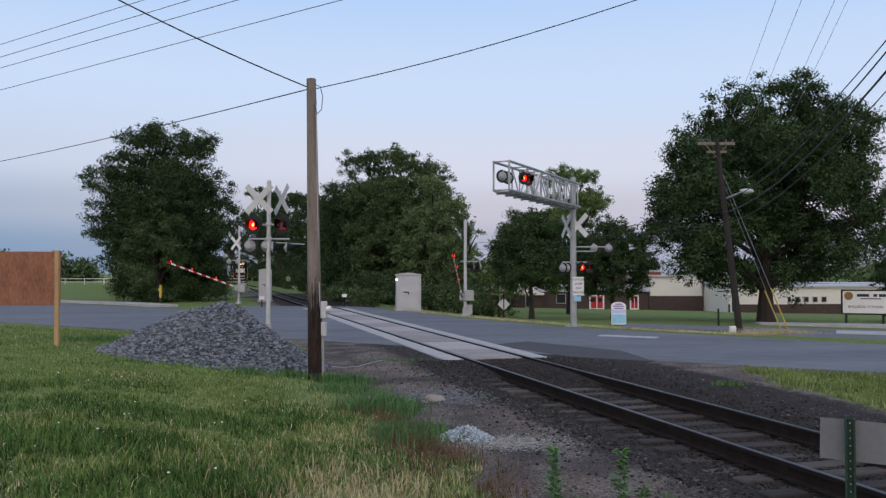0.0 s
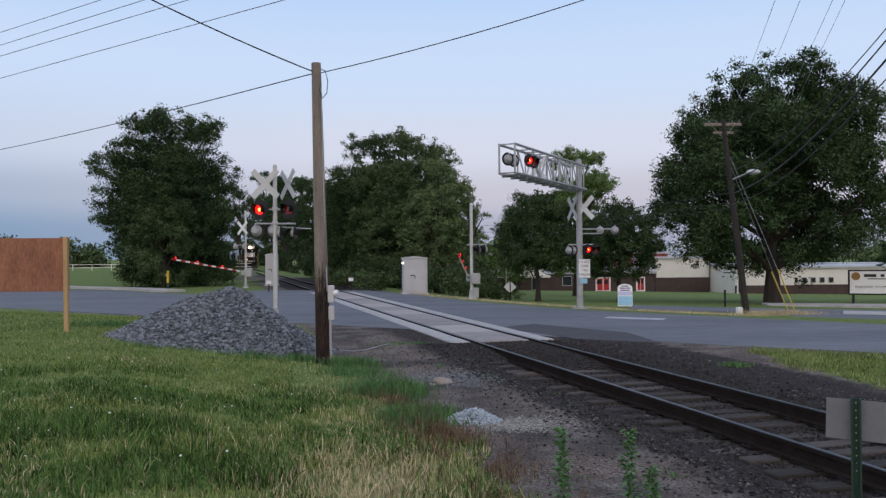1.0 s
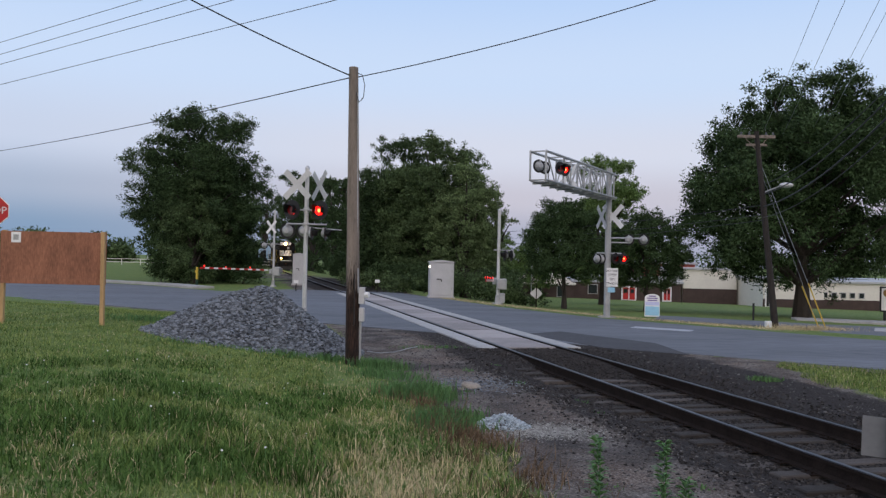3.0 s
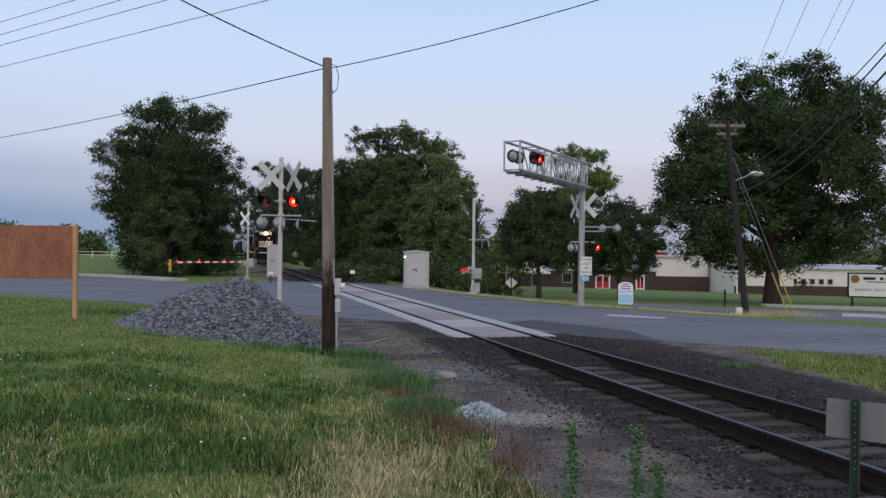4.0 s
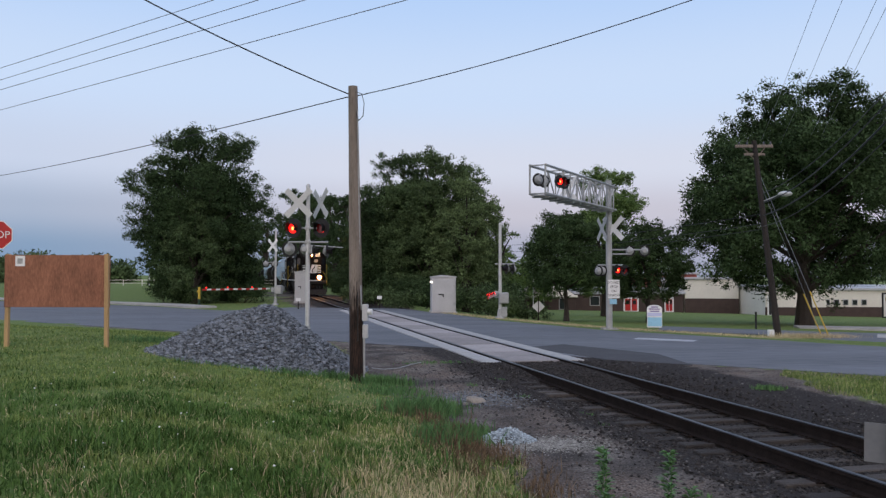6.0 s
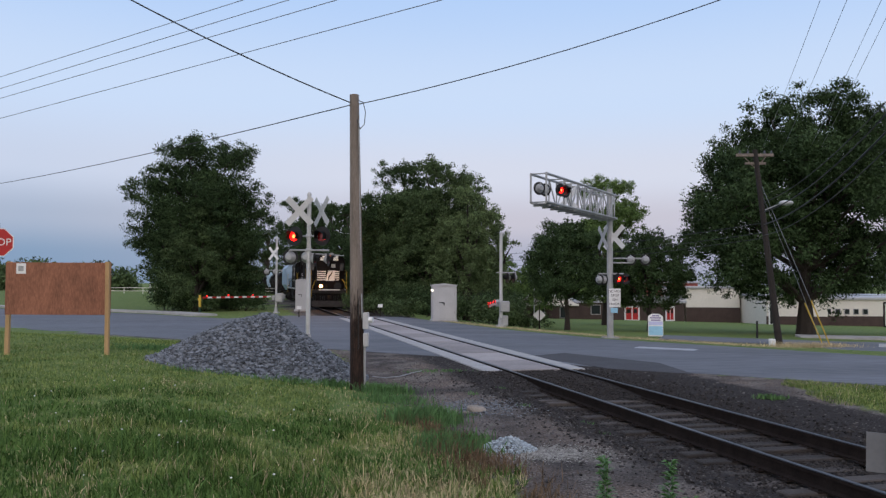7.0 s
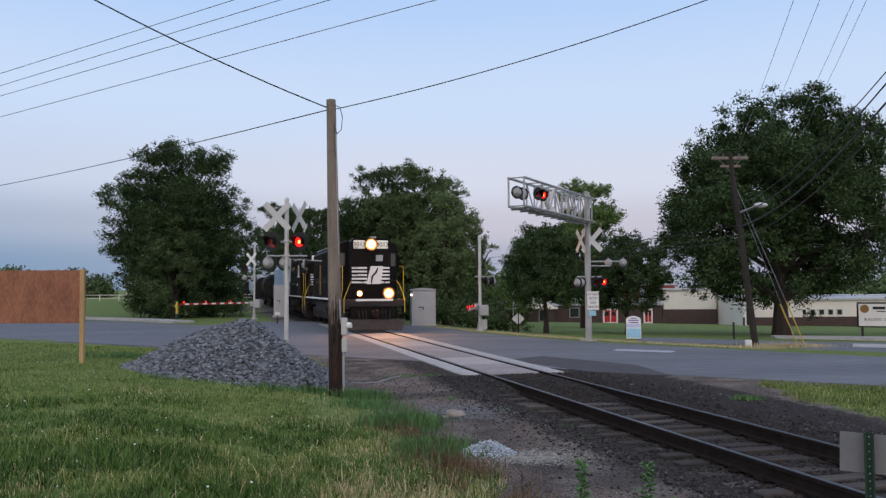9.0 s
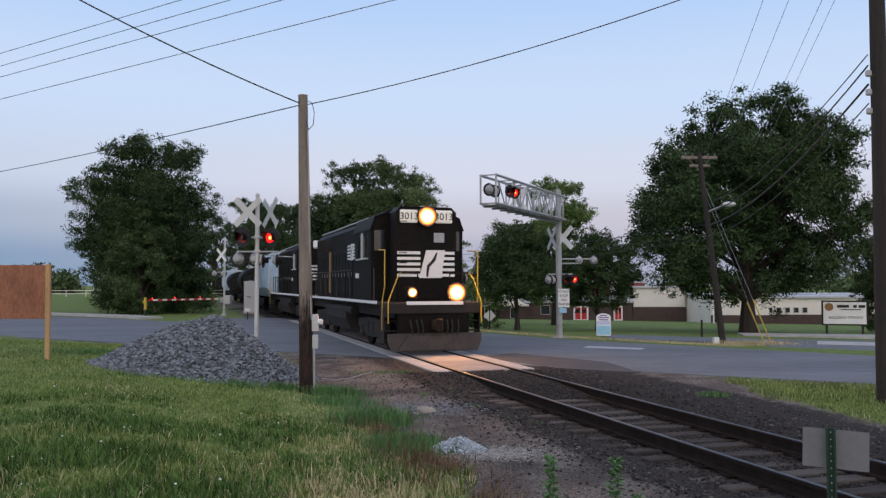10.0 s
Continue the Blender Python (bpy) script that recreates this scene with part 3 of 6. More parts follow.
def bush(x, y, w, h, seed, leaves, label, per=260, size=0.11, count=14, category="bush"):
    rng = np.random.default_rng(seed)
    t = thing("bush", pose(x, y, ground_z(x, y) - 0.05), label, category)
    cs = [(rng.uniform(-w, w) * 0.7, rng.uniform(-w, w) * 0.35, h * rng.uniform(0.25, 0.7)) for _ in range(count)]
    v, f = leaf_mesh(cs, [h * rng.uniform(0.3, 0.5) for _ in cs], per, size, rng)
    cloud("foliage", v, f, leaves, t)
    bm = B()
    for c in cs[:6]:
        cyl(bm, (c[0] * 0.4, c[1] * 0.4, 0), c, 0.03, 0.01, 5)
    tagged(part("stems", bm, M_bark, t), kind="stuff")
    return t


def build_trees():
    # by the field
    tree(-21.2, 63, 14.7, 5.9, 11, M_leaf, "tall dark broadleaf tree at the edge of a field", 0.08, 200, 150, 0.125, fill=0.5)
    tree(-20.6, 60.2, 8.9, 3.3, 12, M_leaf_mid, "rounded broadleaf tree beside the road", 0.0, 150, 150, 0.12, fill=0.8, pointed=0.35)
    tree(-20.6, 67, 9.4, 3.2, 14, M_leaf, "dark tree in the wood by the railway", 0.0, 90, 150, 0.13, fill=0.8)
    # wood on both sides of the railway, clear of the line
    for i, (x, y, h, s) in enumerate(((-29.5, 92, 13.5, 4.6), (-36, 104, 13.0, 4.6), (-24.8, 80, 10.0, 3.2), (-45, 120, 14, 5.2), (-12.6, 98, 13.6, 4.6), (-17.6, 118, 17.5, 5.2), (-24.0, 142, 21, 5.8), (-10.2, 84, 11.5, 3.8), (-45.0, 146, 15, 5.0))):
        tree(x, y, h, s, 30 + i, M_leaf, "dark broadleaf tree in the wood by the railway", 0.0, 100, 70, 0.21, fill=0.8)
    for i, (lat, along, h, s) in enumerate(((16.5, 196, 28, 7.8), (17, 232, 32, 8.2), (17.5, 282, 38, 9.0), (-5.5, 192, 27, 7.2), (-6.5, 232, 30, 8.0), (13.0, 440, 44, 12))):
        p = on_track(lat, along)
        tree(p.x, p.y, h, s, 60 + i, M_leaf, "tall dark tree far down the railway", 0.0, 100, 22, 0.36, fill=0.8)
    tree(-5.8, 66, 13.6, 4.1, 21, M_leaf, "dense green tree beside the railway", 0.0, 170, 150, 0.12, fill=1.8)
    tree(-3.0, 63, 13.9, 4.4, 22, M_leaf_mid, "tall dense green tree beside the railway", 0.0, 190, 150, 0.12, fill=1.8)
    tree(-0.4, 60, 11.4, 3.5, 23, M_leaf_light, "green tree beside the railway cabinet", 0.0, 140, 160, 0.12, fill=1.8, pointed=0.2)
    tree(2.0, 62, 9.0, 2.1, 26, M_leaf_light, "thin leafy tree with bare twigs", 0.05, 40, 160, 0.11)
    tree(-8.6, 75, 10.5, 3.0, 24, M_leaf, "dark tree beside the railway", 0.0, 90, 170, 0.14, fill=1.2)
    tree(-4.6, 72, 12.0, 4.2, 25, M_leaf, "dark tree deep in the wood", 0.0, 110, 140, 0.16, fill=1.2)
    # round the school lawn
    tree(5.2, 45.2, 7.0, 2.95, 41, M_leaf, "dark broadleaf lawn tree", 0.2, 130, 230, 0.09, pointed=0.45, trunk_r=0.14, fill=1.6)
    tree(9.9, 46.2, 6.3, 2.75, 42, M_leaf, "dark rounded lawn tree", 0.2, 130, 230, 0.09, trunk_r=0.14, fill=1.6, pointed=0.1)
    tree(10.1, 62, 12.3, 3.7, 43, M_leaf_pale, "tall pale green tree behind the lawn", 0.1, 120, 190, 0.12, fill=0.6, pointed=0.2)
    tree(18.75, 46.8, 14.4, 7.7, 44, M_leaf, "very large dark shade tree on the school lawn", 0.10, 330, 125, 0.13, trunk_r=0.42, pointed=0.2, clump=(0.055, 0.115), lobe=(0.20, 0.33), fill=0.42)
    tree(29.6, 52, 6.6, 2.6, 45, M_leaf, "dark conical conifer beside the school sign", 0.0, 90, 240, 0.11, pointed=0.8, category="conifer", fill=1.0)
    tree(33.5, 56, 10.0, 4.0, 48, M_leaf, "dark broadleaf tree behind the school sign", 0.1, 90, 150, 0.15)
    for i, (x, y, h, s) in enumerate(((4.0, 85, 7.0, 3.2), (7.0, 95, 6.0, 3.4), (1.0, 92, 9.0, 3.5), (14, 120, 7.5, 4.5))):
        tree(x, y, h, s, 50 + i, M_leaf_pale, "pale green tree in the distance", 0.05, 70, 140, 0.16)
    for i, (x, y, w, h) in enumerate(((-3.6, 52.5, 2.2, 1.3), (-6.2, 56.5, 2.2, 1.4), (1.4, 46.5, 1.8, 1.6), (3.2, 47.0, 1.6, 1.0), (-8.0, 61, 2, 1.5), (0.8, 51, 2.2, 2.0), (-20.5, 61, 2.8, 2.2), (-17.9, 62.5, 2.2, 2.0), (-23.4, 62, 2.4, 2.0), (-19.6, 68, 2.6, 2.6), (-22.4, 75, 2.6, 3.0), (-8.4, 68, 2.2, 2.6), (-5.6, 60, 2.2, 2.4), (-2.4, 57, 2.2, 2.4), (-12.8, 84, 2.2, 3), (-10.6, 76, 2.2, 3), (1.6, 55, 2.0, 2.4))):
        bush(x, y, w, h, 70 + i, M_leaf_mid if i < 6 else M_leaf, "weedy green bush beside the railway" if i < 6 else "dark undergrowth bush below the trees")
    bush(27.5, 45.5, 3.2, 0.9, 80, M_leaf, "low clipped hedge below the school sign", 420, 0.08, 24, "hedge")
    # far tree line
    rng = np.random.default_rng(5)
    cs, rs = [], []
    for i in range(150):
        a = radians(rng.uniform(4, 62))
        d = rng.uniform(230, 290)
        cs.append((-math.sin(a) * d, math.cos(a) * d, rng.uniform(0.5, 6)))
        rs.append(rng.uniform(3, 5.5))
    for i in range(60):
        a = radians(rng.uniform(-50, 5))
        d = rng.uniform(180, 240)
        cs.append((-math.sin(a) * d, math.cos(a) * d, rng.uniform(-2, 3)))
        rs.append(rng.uniform(3, 5))
    v, f = leaf_mesh(cs, rs, 14, 0.8, rng)
    tagged(cloud("far_woods", v, f, M_leaf_mid), "distant line of green woods beyond the field", "woods", kind="stuff")


build_track()
heap(-4.86, 18.5, 2.34, 2.25, 1.24, 13000, 0.050, "gravel_heap", M_stone, "grey crushed stone heaped beside the road", "gravel heap", (0.04, 0.1))
build_trees()


# ---- crossing signals ----
FLASH = []


def lamp_unit(name, bm, slots, parent, m, label=""):
    """A lamp insert: a lit face towards local -y and a dark back, on one mesh that can swivel in its housing."""
    ob = part(name, bm, slots[0], parent, label)
    for extra in slots[1:]:
        ob.data.materials.append(extra)
    ob.matrix_basis = m
    return ob


def flasher(parent, m, lit, size=0.9, facing_label="black signal lamp with a long visor", phase=None):
    """One signal head that faces local -y: backplate, visor, body, lens. phase: 0 or 1 for a lamp that flashes in turn."""
    bm = B()
    cyl(bm, (0, 0.0, 0), (0, 0.025, 0), 0.30, 0.30, 24)
    head = part("signal_head", bm, M_black, parent, facing_label)
    head.matrix_basis = m @ Matrix.Scale(size, 4)
    bm = B()
    cyl(bm, (0, 0.025, 0), (0, 0.07, 0), 0.215, 0.20, 20)
    cyl(bm, (0, 0.07, 0), (0, 0.20, 0), 0.20, 0.10, 20)
    box(bm, 0.0, 0.12, 0.2, 0.06, 0.08, 0.12, 0.01)
    part("housing", bm, M_galv, head, "grey lamp housing")
    bm = B()
    k = 13
    a0 = radians(-35)
    ring = [a0 + (math.pi + radians(70)) * i / (k - 1) for i in range(k)]
    fr = [bm.verts.new((0.165 * math.cos(a), -0.30 if 0.5 < math.sin(a) else -0.18, 0.165 * math.sin(a))) for a in ring]
    bk = [bm.verts.new((0.158 * math.cos(a), 0.0, 0.158 * math.sin(a))) for a in ring]
    for i in range(k - 1):
        bm.faces.new((fr[i], fr[i + 1], bk[i + 1], bk[i]))
    bmesh.ops.solidify(bm, geom=bm.faces[:], thickness=0.008)
    part("visor", bm, M_black, head)
    bm = B()
    cyl(bm, (0, -0.012, 0), (0, 0.0, 0), 0.155, 0.157, 20)
    if not lit:
        part("lens", bm, M_lens_red, head, "unlit dark red lens")
        return head
    cyl(bm, (0, 0.002, 0), (0, 0.012, 0), 0.157, 0.155, 20)
    ball(bm, (0, -0.012, -0.01), 0.062, 2, (1, 0.3, 1))
    for f in bm.faces:
        c = f.calc_center_median()
        f.material_index = 2 if c.y > 0.0005 else (1 if math.hypot(c.x, c.z + 0.01) < 0.064 and len(f.verts) == 3 and c.y < -0.0125 else 0)
    lens = lamp_unit("lens", bm, (G_red, G_bulb, M_lens_red), head, pose(0, -0.016, 0), "red lens that glows in turn with its pair")
    if phase is not None:
        FLASH.append((lens, phase))
    return head


def crossbuck(parent, m, back=False):
    bm = B()
    for a in (45, -45):
        box(bm, 0, 0.004 if a > 0 else -0.004, 0, 1.22, 0.006, 0.2, 0, Matrix.Rotation(radians(a), 4, "Y"))
    s = part("crossbuck", bm, M_alu if back else M_white, parent, "riveted back of a crossbuck sign" if back else "white crossbuck sign")
    s.matrix_basis = m
    if back:
        bm = B()
        for a in (45, -45):
            for k in range(-4, 5):
                p = Matrix.Rotation(radians(a), 4, "Y") @ Vector((k * 0.13, 0.014, 0))
                cyl(bm, p, p + Vector((0, 0.01, 0)), 0.016, 0.014, 6)
        tagged(part("rivets", bm, M_galv, s), kind="stuff")
    return s


def mast(x, y, h, r, label):
    t = thing("crossing_signal", pose(x, y, ground_z(x, y) - 0.02), label, "crossing signal")
    bm = B()
    cyl(bm, (0, 0, 0), (0, 0, h), r, r * 0.9, 14)
    cyl(bm, (0, 0, h), (0, 0, h + 0.08), r * 1.1, r * 0.5, 14)
    part("mast_pole", bm, M_alu, t)
    bm = B()
    cyl(bm, (0, 0, -0.05), (0, 0, 0.12), r * 3.4, r * 3.0, 16)
    cyl(bm, (0, 0, 0.1), (0, 0, 0.5), r * 1.9, r * 1.3, 12)
    part("mast_base", bm, M_galv, t)
    return t


def crossarm(t, z, x0, x1, yaw=0):
    bm = B()
    cyl(bm, (x0, 0, 0), (x1, 0, 0), 0.03, 0.03, 8)
    cyl(bm, (-0.09, 0, 0), (0.09, 0, 0), 0.075, 0.075, 10)
    a = part("crossarm", bm, M_galv, t)
    a.matrix_basis = pose(0, 0, z, 0, 0, yaw)
    return a


def build_signals():
    # near mast, left of the railway
    a = mast(-5.38, 26.5, 5.05, 0.075, "silver crossing mast with crossbucks and red lamps behind gravel")
    crossbuck(a, pose(-0.30, -0.10, 4.50, 0, 0, -12), True)
    crossbuck(a, pose(0.40, 0.05, 4.50, 0, 0, 130), True)
    crossarm(a, 3.68, -0.48, 0.48)
    flasher(a, pose(-0.47, -0.06, 3.68, 0, 0, -26), True, 1.06, phase=0)
    flasher(a, pose(0.44, -0.06, 3.68, 0, 0, -26), True, 1.06, phase=1)
    crossarm(a, 3.22, -0.62, 0.66, 8)
    for x, z in ((-0.62, 3.0), (-0.08, 3.0)):
        flasher(a, pose(x, 0.12, z, 0, 0, 172), False)
    flasher(a, pose(0.22, -0.05, 2.92, 0, 0, 88), False, 0.75)
    flasher(a, pose(0.66, -0.05, 2.92, 0, 0, 88), False, 0.75)
    bm = B()
    cyl(bm, (0, 0, 3.12), (1.15, 0.1, 3.05), 0.02, 0.015, 8)
    part("bracket", bm, M_galv, a)
    # far mast with the lowering gate
    b = mast(-13.96, 57.6, 5.4, 0.075, "white crossing mast with crossbuck and a lowering gate")
    crossbuck(b, pose(-0.20, -0.08, 4.25, 0, 0, -30))
    crossarm(b, 3.05, -0.75, 0.4)
    for x in (-0.72, -0.1):
        flasher(b, pose(x, 0.1, 2.95, 0, 0, 172), False)
    bm = B()
    box(bm, 0.22, 0, 1.12, 0.55, 0.5, 0.62, 0.05)
    box(bm, -0.18, 0, 1.1, 0.2, 0.3, 0.35, 0.03)
    part("gate_machine", bm, M_galv, b, "grey gate machine box")
    # mast across the railway, gate seen end-on
    c = mast(1.41, 41.0, 4.75, 0.085, "silver crossing mast with a gate beside the cabinet")
    crossarm(c, 2.75, -0.25, 0.75)
    flasher(c, pose(0.30, 0.0, 2.5, 0, 0, -75), False)
    flasher(c, pose(0.62, 0.0, 2.5, 0, 0, -75), False)
    bm = B()
    box(bm, 0.18, 0.0, 1.05, 0.5, 0.45, 0.55, 0.05)
    box(bm, 0.2, 0.0, 0.35, 0.3, 0.3, 0.5, 0.03)
    part("gate_machine", bm, M_galv, c, "grey gate machine box")
    # cantilever signal over the road
    z0 = ground_z(5.51, 33.05)
    d = thing("cantilever_signal", pose(5.51, 33.05, z0, 0, 0, 0), "galvanised cantilever signal truss with lit red lamps over the road", "cantilever signal")
    bm = B()
    cyl(bm, (0, 0, 0), (0, 0, 6.0), 0.13, 0.115, 18)
    cyl(bm, (0, 0, 0.0), (0, 0, 0.05), 0.32, 0.32, 18)
    part("mast_pole", bm, M_galv, d)
    bm = B()
    box(bm, 0, 0, -0.04, 0.66, 0.66, 0.2, 0.05)
    part("footing", bm, M_clay_pale, d)
    yaw = math.degrees(math.atan2(-6.75, -3.41))
    arm = thing("truss", pose(0, 0, 0, 0, 0, yaw), "", "")
    arm.parent = d
    zb, zt, L, hw = 4.80, 5.72, 7.55, 0.27
    for y in (-hw, hw):
        for z in (zb, zt):
            part("chord", cyl(B(), (-0.1, y, z), (L, y, z), 0.045, 0.045, 8), M_galv, arm)
    xs = np.linspace(0.25, L - 1.6, 9)

    def bar(p, q, r):
        part("brace", cyl(B(), p, q, r, r, 6), M_galv, arm)
    for y in (-hw, hw):
        for i, x in enumerate(xs):
            bar((x, y, zb), (x, y, zt), 0.026)
            if i < 8:
                bar((x, y, zb if i % 2 else zt), (xs[i + 1], y, zt if i % 2 else zb), 0.022)
        bar((L, y, zb), (L, y, zt), 0.035)
    for x in (*xs, L):
        for z in (zb, zt):
            bar((x, -hw, z), (x, hw, z), 0.022)
    bm = B()
    box(bm, L / 2, 0, zb - 0.05, L, 0.5, 0.03)
    for k in range(10):
        box(bm, 0.5 + k * 0.75, 0, zb - 0.09, 0.05, 0.6, 0.05)
    part("catwalk", bm, M_galv, arm, "grated catwalk")
    back = Matrix.Rotation(radians(-yaw), 4, "Z")
    for px, py, facing, lit, turn in ((7.25, -0.10, 205, False, None), (6.75, -0.10, 205, False, None), (6.5, 0.36, 36, True, 0), (6.05, 0.36, 36, True, 1)):
        flasher(d, arm.matrix_basis @ pose(px, py, 5.28) @ back @ pose(0, 0, 0, 0, 0, facing), lit, 0.72, phase=turn)
    crossbuck(arm, pose(3.9, -0.36, 5.25) @ back @ pose(0, 0, 0, 0, 0, -32))
    crossbuck(d, pose(0.14, -0.18, 4.05, 0, 0, -40))
    crossbuck(d, pose(-0.26, 0.1, 4.05, 0, 0, 105), True)
    crossarm(d, 3.2, 0.0, 1.4)
    crossarm(d, 3.02, 0.0, 0.9)
    flasher(d, pose(0.85, 0.08, 3.15, 0, 0, 160), False, 0.75)
    flasher(d, pose(1.42, 0.02, 3.15, 0, 0, 178), False, 0.75)
    crossarm(d, 2.58, -0.45, 0.55)
    flasher(d, pose(-0.40, 0.1, 2.35, 0, 0, 130), False, 0.75)
    flasher(d, pose(-0.22, 0.1, 2.35, 0, 0, 130), False, 0.75)
    flasher(d, pose(0.33, -0.05, 2.38, 0, 0, 32), True, 0.75, phase=0)
    flasher(d, pose(0.62, -0.05, 2.38, 0, 0, 30), True, 0.75, phase=1)
    bm = B()
    box(bm, 0.16, -0.19, 1.62, 0.46, 0.01, 0.74, 0)
    sg = part("warning_sign", bm, M_white, d, "white sign with black words")
    for k, word in enumerate(("DO NOT", "STOP", "ON", "TRACKS")):
        writing("lettering", word, 0.13, M_black, sg, pose(0.16, -0.20, 1.88 - k * 0.17, 90, 0, 0))
    bm = B()
    box(bm, 0.13, -0.19, 1.12, 0.28, 0.01, 0.2, 0)
    part("notice", bm, M_blue, d, "small blue notice")


def gate_arm(x, y, label):
    g = thing("gate_arm", pose(x, y, 1.13), label, "gate arm", "gate arms")
    for k in range(16):
        part("stripe", box(B(), 0.4 + k * 0.37, 0, 0, 0.37, 0.03, 0.11), M_red if k % 2 else M_white, g, "red stripe" if k % 2 else "white stripe")
    bm = B()
    box(bm, -0.5, 0, 0, 1.2, 0.12, 0.14, 0.02)
    box(bm, -1.0, 0, -0.02, 0.3, 0.25, 0.35, 0.03)
    part("counterweight", bm, M_galv, g, "galvanised counterweight bracket")
    for d in (5.85, 4.05, 1.9):
        bm = B()
        cyl(bm, (d, -0.05, 0.12), (d, 0.05, 0.12), 0.05, 0.05, 12)
        lamp = part("gate_lamp", bm, G_gate, g, "lit red gate lamp")
        bm = B()
        box(bm, d, 0, 0.065, 0.05, 0.06, 0.03)
        cyl(bm, (d, -0.035, 0.12), (d, 0.035, 0.12), 0.06, 0.06, 12)
        part("lamp_body", bm, M_black, lamp)
    return g


# ---- poles and wires ----
def wire(name, p0, p1, sag, r, material, label, n=18):
    cu = bpy.data.curves.new(name, "CURVE")
    cu.dimensions, cu.bevel_depth, cu.bevel_resolution = "3D", r, 1
    sp = cu.splines.new("POLY")
    sp.points.add(n)
    p0, p1 = Vector(p0), Vector(p1)
    for i in range(n + 1):
        k = i / n
        p = p0.lerp(p1, k)
        sp.points[i].co = (p.x, p.y, p.z - sag * 4 * k * (1 - k), 1)
    cu.materials.append(material)
    ob = new(name, cu)
    me = bpy.data.meshes.new_from_object(ob.evaluated_get(bpy.context.evaluated_depsgraph_get()))
    bpy.data.objects.remove(ob)
    return tagged(new(name, me), label, "overhead wire", "overhead wires")


def build_poles():
    x, y = -2.40, 16.54
    p = thing("utility_pole", pose(x, y, ground_z(x, y) - 0.1), "weathered wooden pole with dark creosoted foot and meter boxes", "utility pole")
    bm = B()
    for k in range(8):
        z0, z1 = -0.1 + 0.779 * k, -0.1 + 0.779 * (k + 1)
        cyl(bm, (0.062 - 0.0152 * k, 0, z0), (0.062 - 0.0152 * (k + 1), 0, z1), 0.155 - 0.0075 * k, 0.155 - 0.0075 * (k + 1), 18, k == 7)
    bmesh.ops.remove_doubles(bm, verts=bm.verts[:], dist=0.002)
    part("shaft", bm, pole_wood(), p)
    bm = B()
    prism(bm, [(0.075, 0.9), (0.10, 0.95), (0.085, 2.0), (0.07, 1.9)], -0.155, -0.115)
    part("split", bm, M_black, p, "long dark split in the wood")
    bm = B()
    cyl(bm, (0.20, -0.04, 0), (0.20, -0.04, 1.2), 0.028, 0.028, 8)
    cyl(bm, (0.13, -0.06, 1.55), (0.115, -0.06, 2.05), 0.03, 0.03, 8)
    cyl(bm, (0.115, -0.06, 2.05), (0.05, -0.08, 5.6), 0.012, 0.012, 6)
    part("conduit", bm, M_galv, p, "grey conduit pipe")
    bm = B()
    box(bm, 0.225, -0.06, 1.50, 0.12, 0.14, 0.34, 0.012)
    box(bm, 0.23, -0.06, 1.12, 0.11, 0.12, 0.28, 0.012)
    part("meter_box", bm, M_cabinet, p, "grey metal meter boxes")
    bm = B()
    cyl(bm, (0.29, -0.08, 1.52), (0.37, -0.1, 1.52), 0.06, 0.055, 12)
    part("meter", bm, M_white, p, "round glass meter")
    bm = B()
    pts = [(0.03, -0.1, 6.0), (0.14, -0.12, 5.95), (0.19, -0.12, 5.75), (0.17, -0.12, 5.5), (0.08, -0.12, 5.4), (0.02, -0.11, 5.6)]
    for a, b in zip(pts, pts[1:]):
        cyl(bm, a, b, 0.008, 0.008, 5)
    part("service_loop", bm, M_wire, p, "hanging loop of cable")
    top = Vector((x - 0.06, y, 5.77))
    wire("overhead_wire", top, (-9.0, 12.0, 8.55), 0.22, 0.013, M_wire, "thick twisted black overhead wire")
    wire("overhead_wire", top + Vector((0.1, 0, 0)), (8.3, 14.4, 8.65), 0.28, 0.010, M_wire, "thin black overhead wire")
    wire("overhead_wire", top, (-45, 58, 8.35), 0.6, 0.011, M_wire, "thin black overhead wire")
    for za, zb in ((7.98, 10.55), (8.92, 11.32), (9.30, 11.80), (9.98, 12.10)):
        wire("overhead_wire", (-60, 59.5, za), (30, 1.4, zb), 0.06, 0.012, M_wire_pale, "bare wire high beside the road", 30)
    for k in range(4):
        dx = (0, 0.5, 1.15, 1.4)[k]
        wire("overhead_wire", (8.1 + dx * 1.25, 18, 9.6), (21.3 + dx * 2.9, 65, 9.4), 0.3, 0.007, M_wire_pale, "bare wire crossing above the road")
    # pole at the lawn's edge, leaning
    x, y = 11.12, 30.12
    z0 = ground_z(x, y) - 0.1
    u = thing("utility_pole", pose(x, y, z0), "leaning dark wooden utility pole with crossarm and guy wires", "utility pole")
    bm = B()
    cyl(bm, (0, 0, 0), (-0.80, 0, 7.25), 0.13, 0.085, 14)
    part("shaft", bm, M_polebase, u)
    bm = B()
    box(bm, -0.80, 0, 7.05, 1.35, 0.09, 0.11, 0.01)
    cyl(bm, (-1.2, 0, 7.0), (-0.78, 0, 6.55), 0.018, 0.018, 6)
    cyl(bm, (-0.4, 0, 7.0), (-0.75, 0, 6.55), 0.018, 0.018, 6)
    box(bm, -0.78, 0.02, 6.75, 0.75, 0.08, 0.09, 0.01)
    part("crossarm", bm, M_polewood, u, "grey wooden crossarm")
    for xx in (-1.35, -1.05, -0.45, -0.2):
        bm = B()
        cyl(bm, (xx, 0, 7.1), (xx, 0, 7.22), 0.045, 0.03, 8)
        part("insulator", bm, M_glass, u)
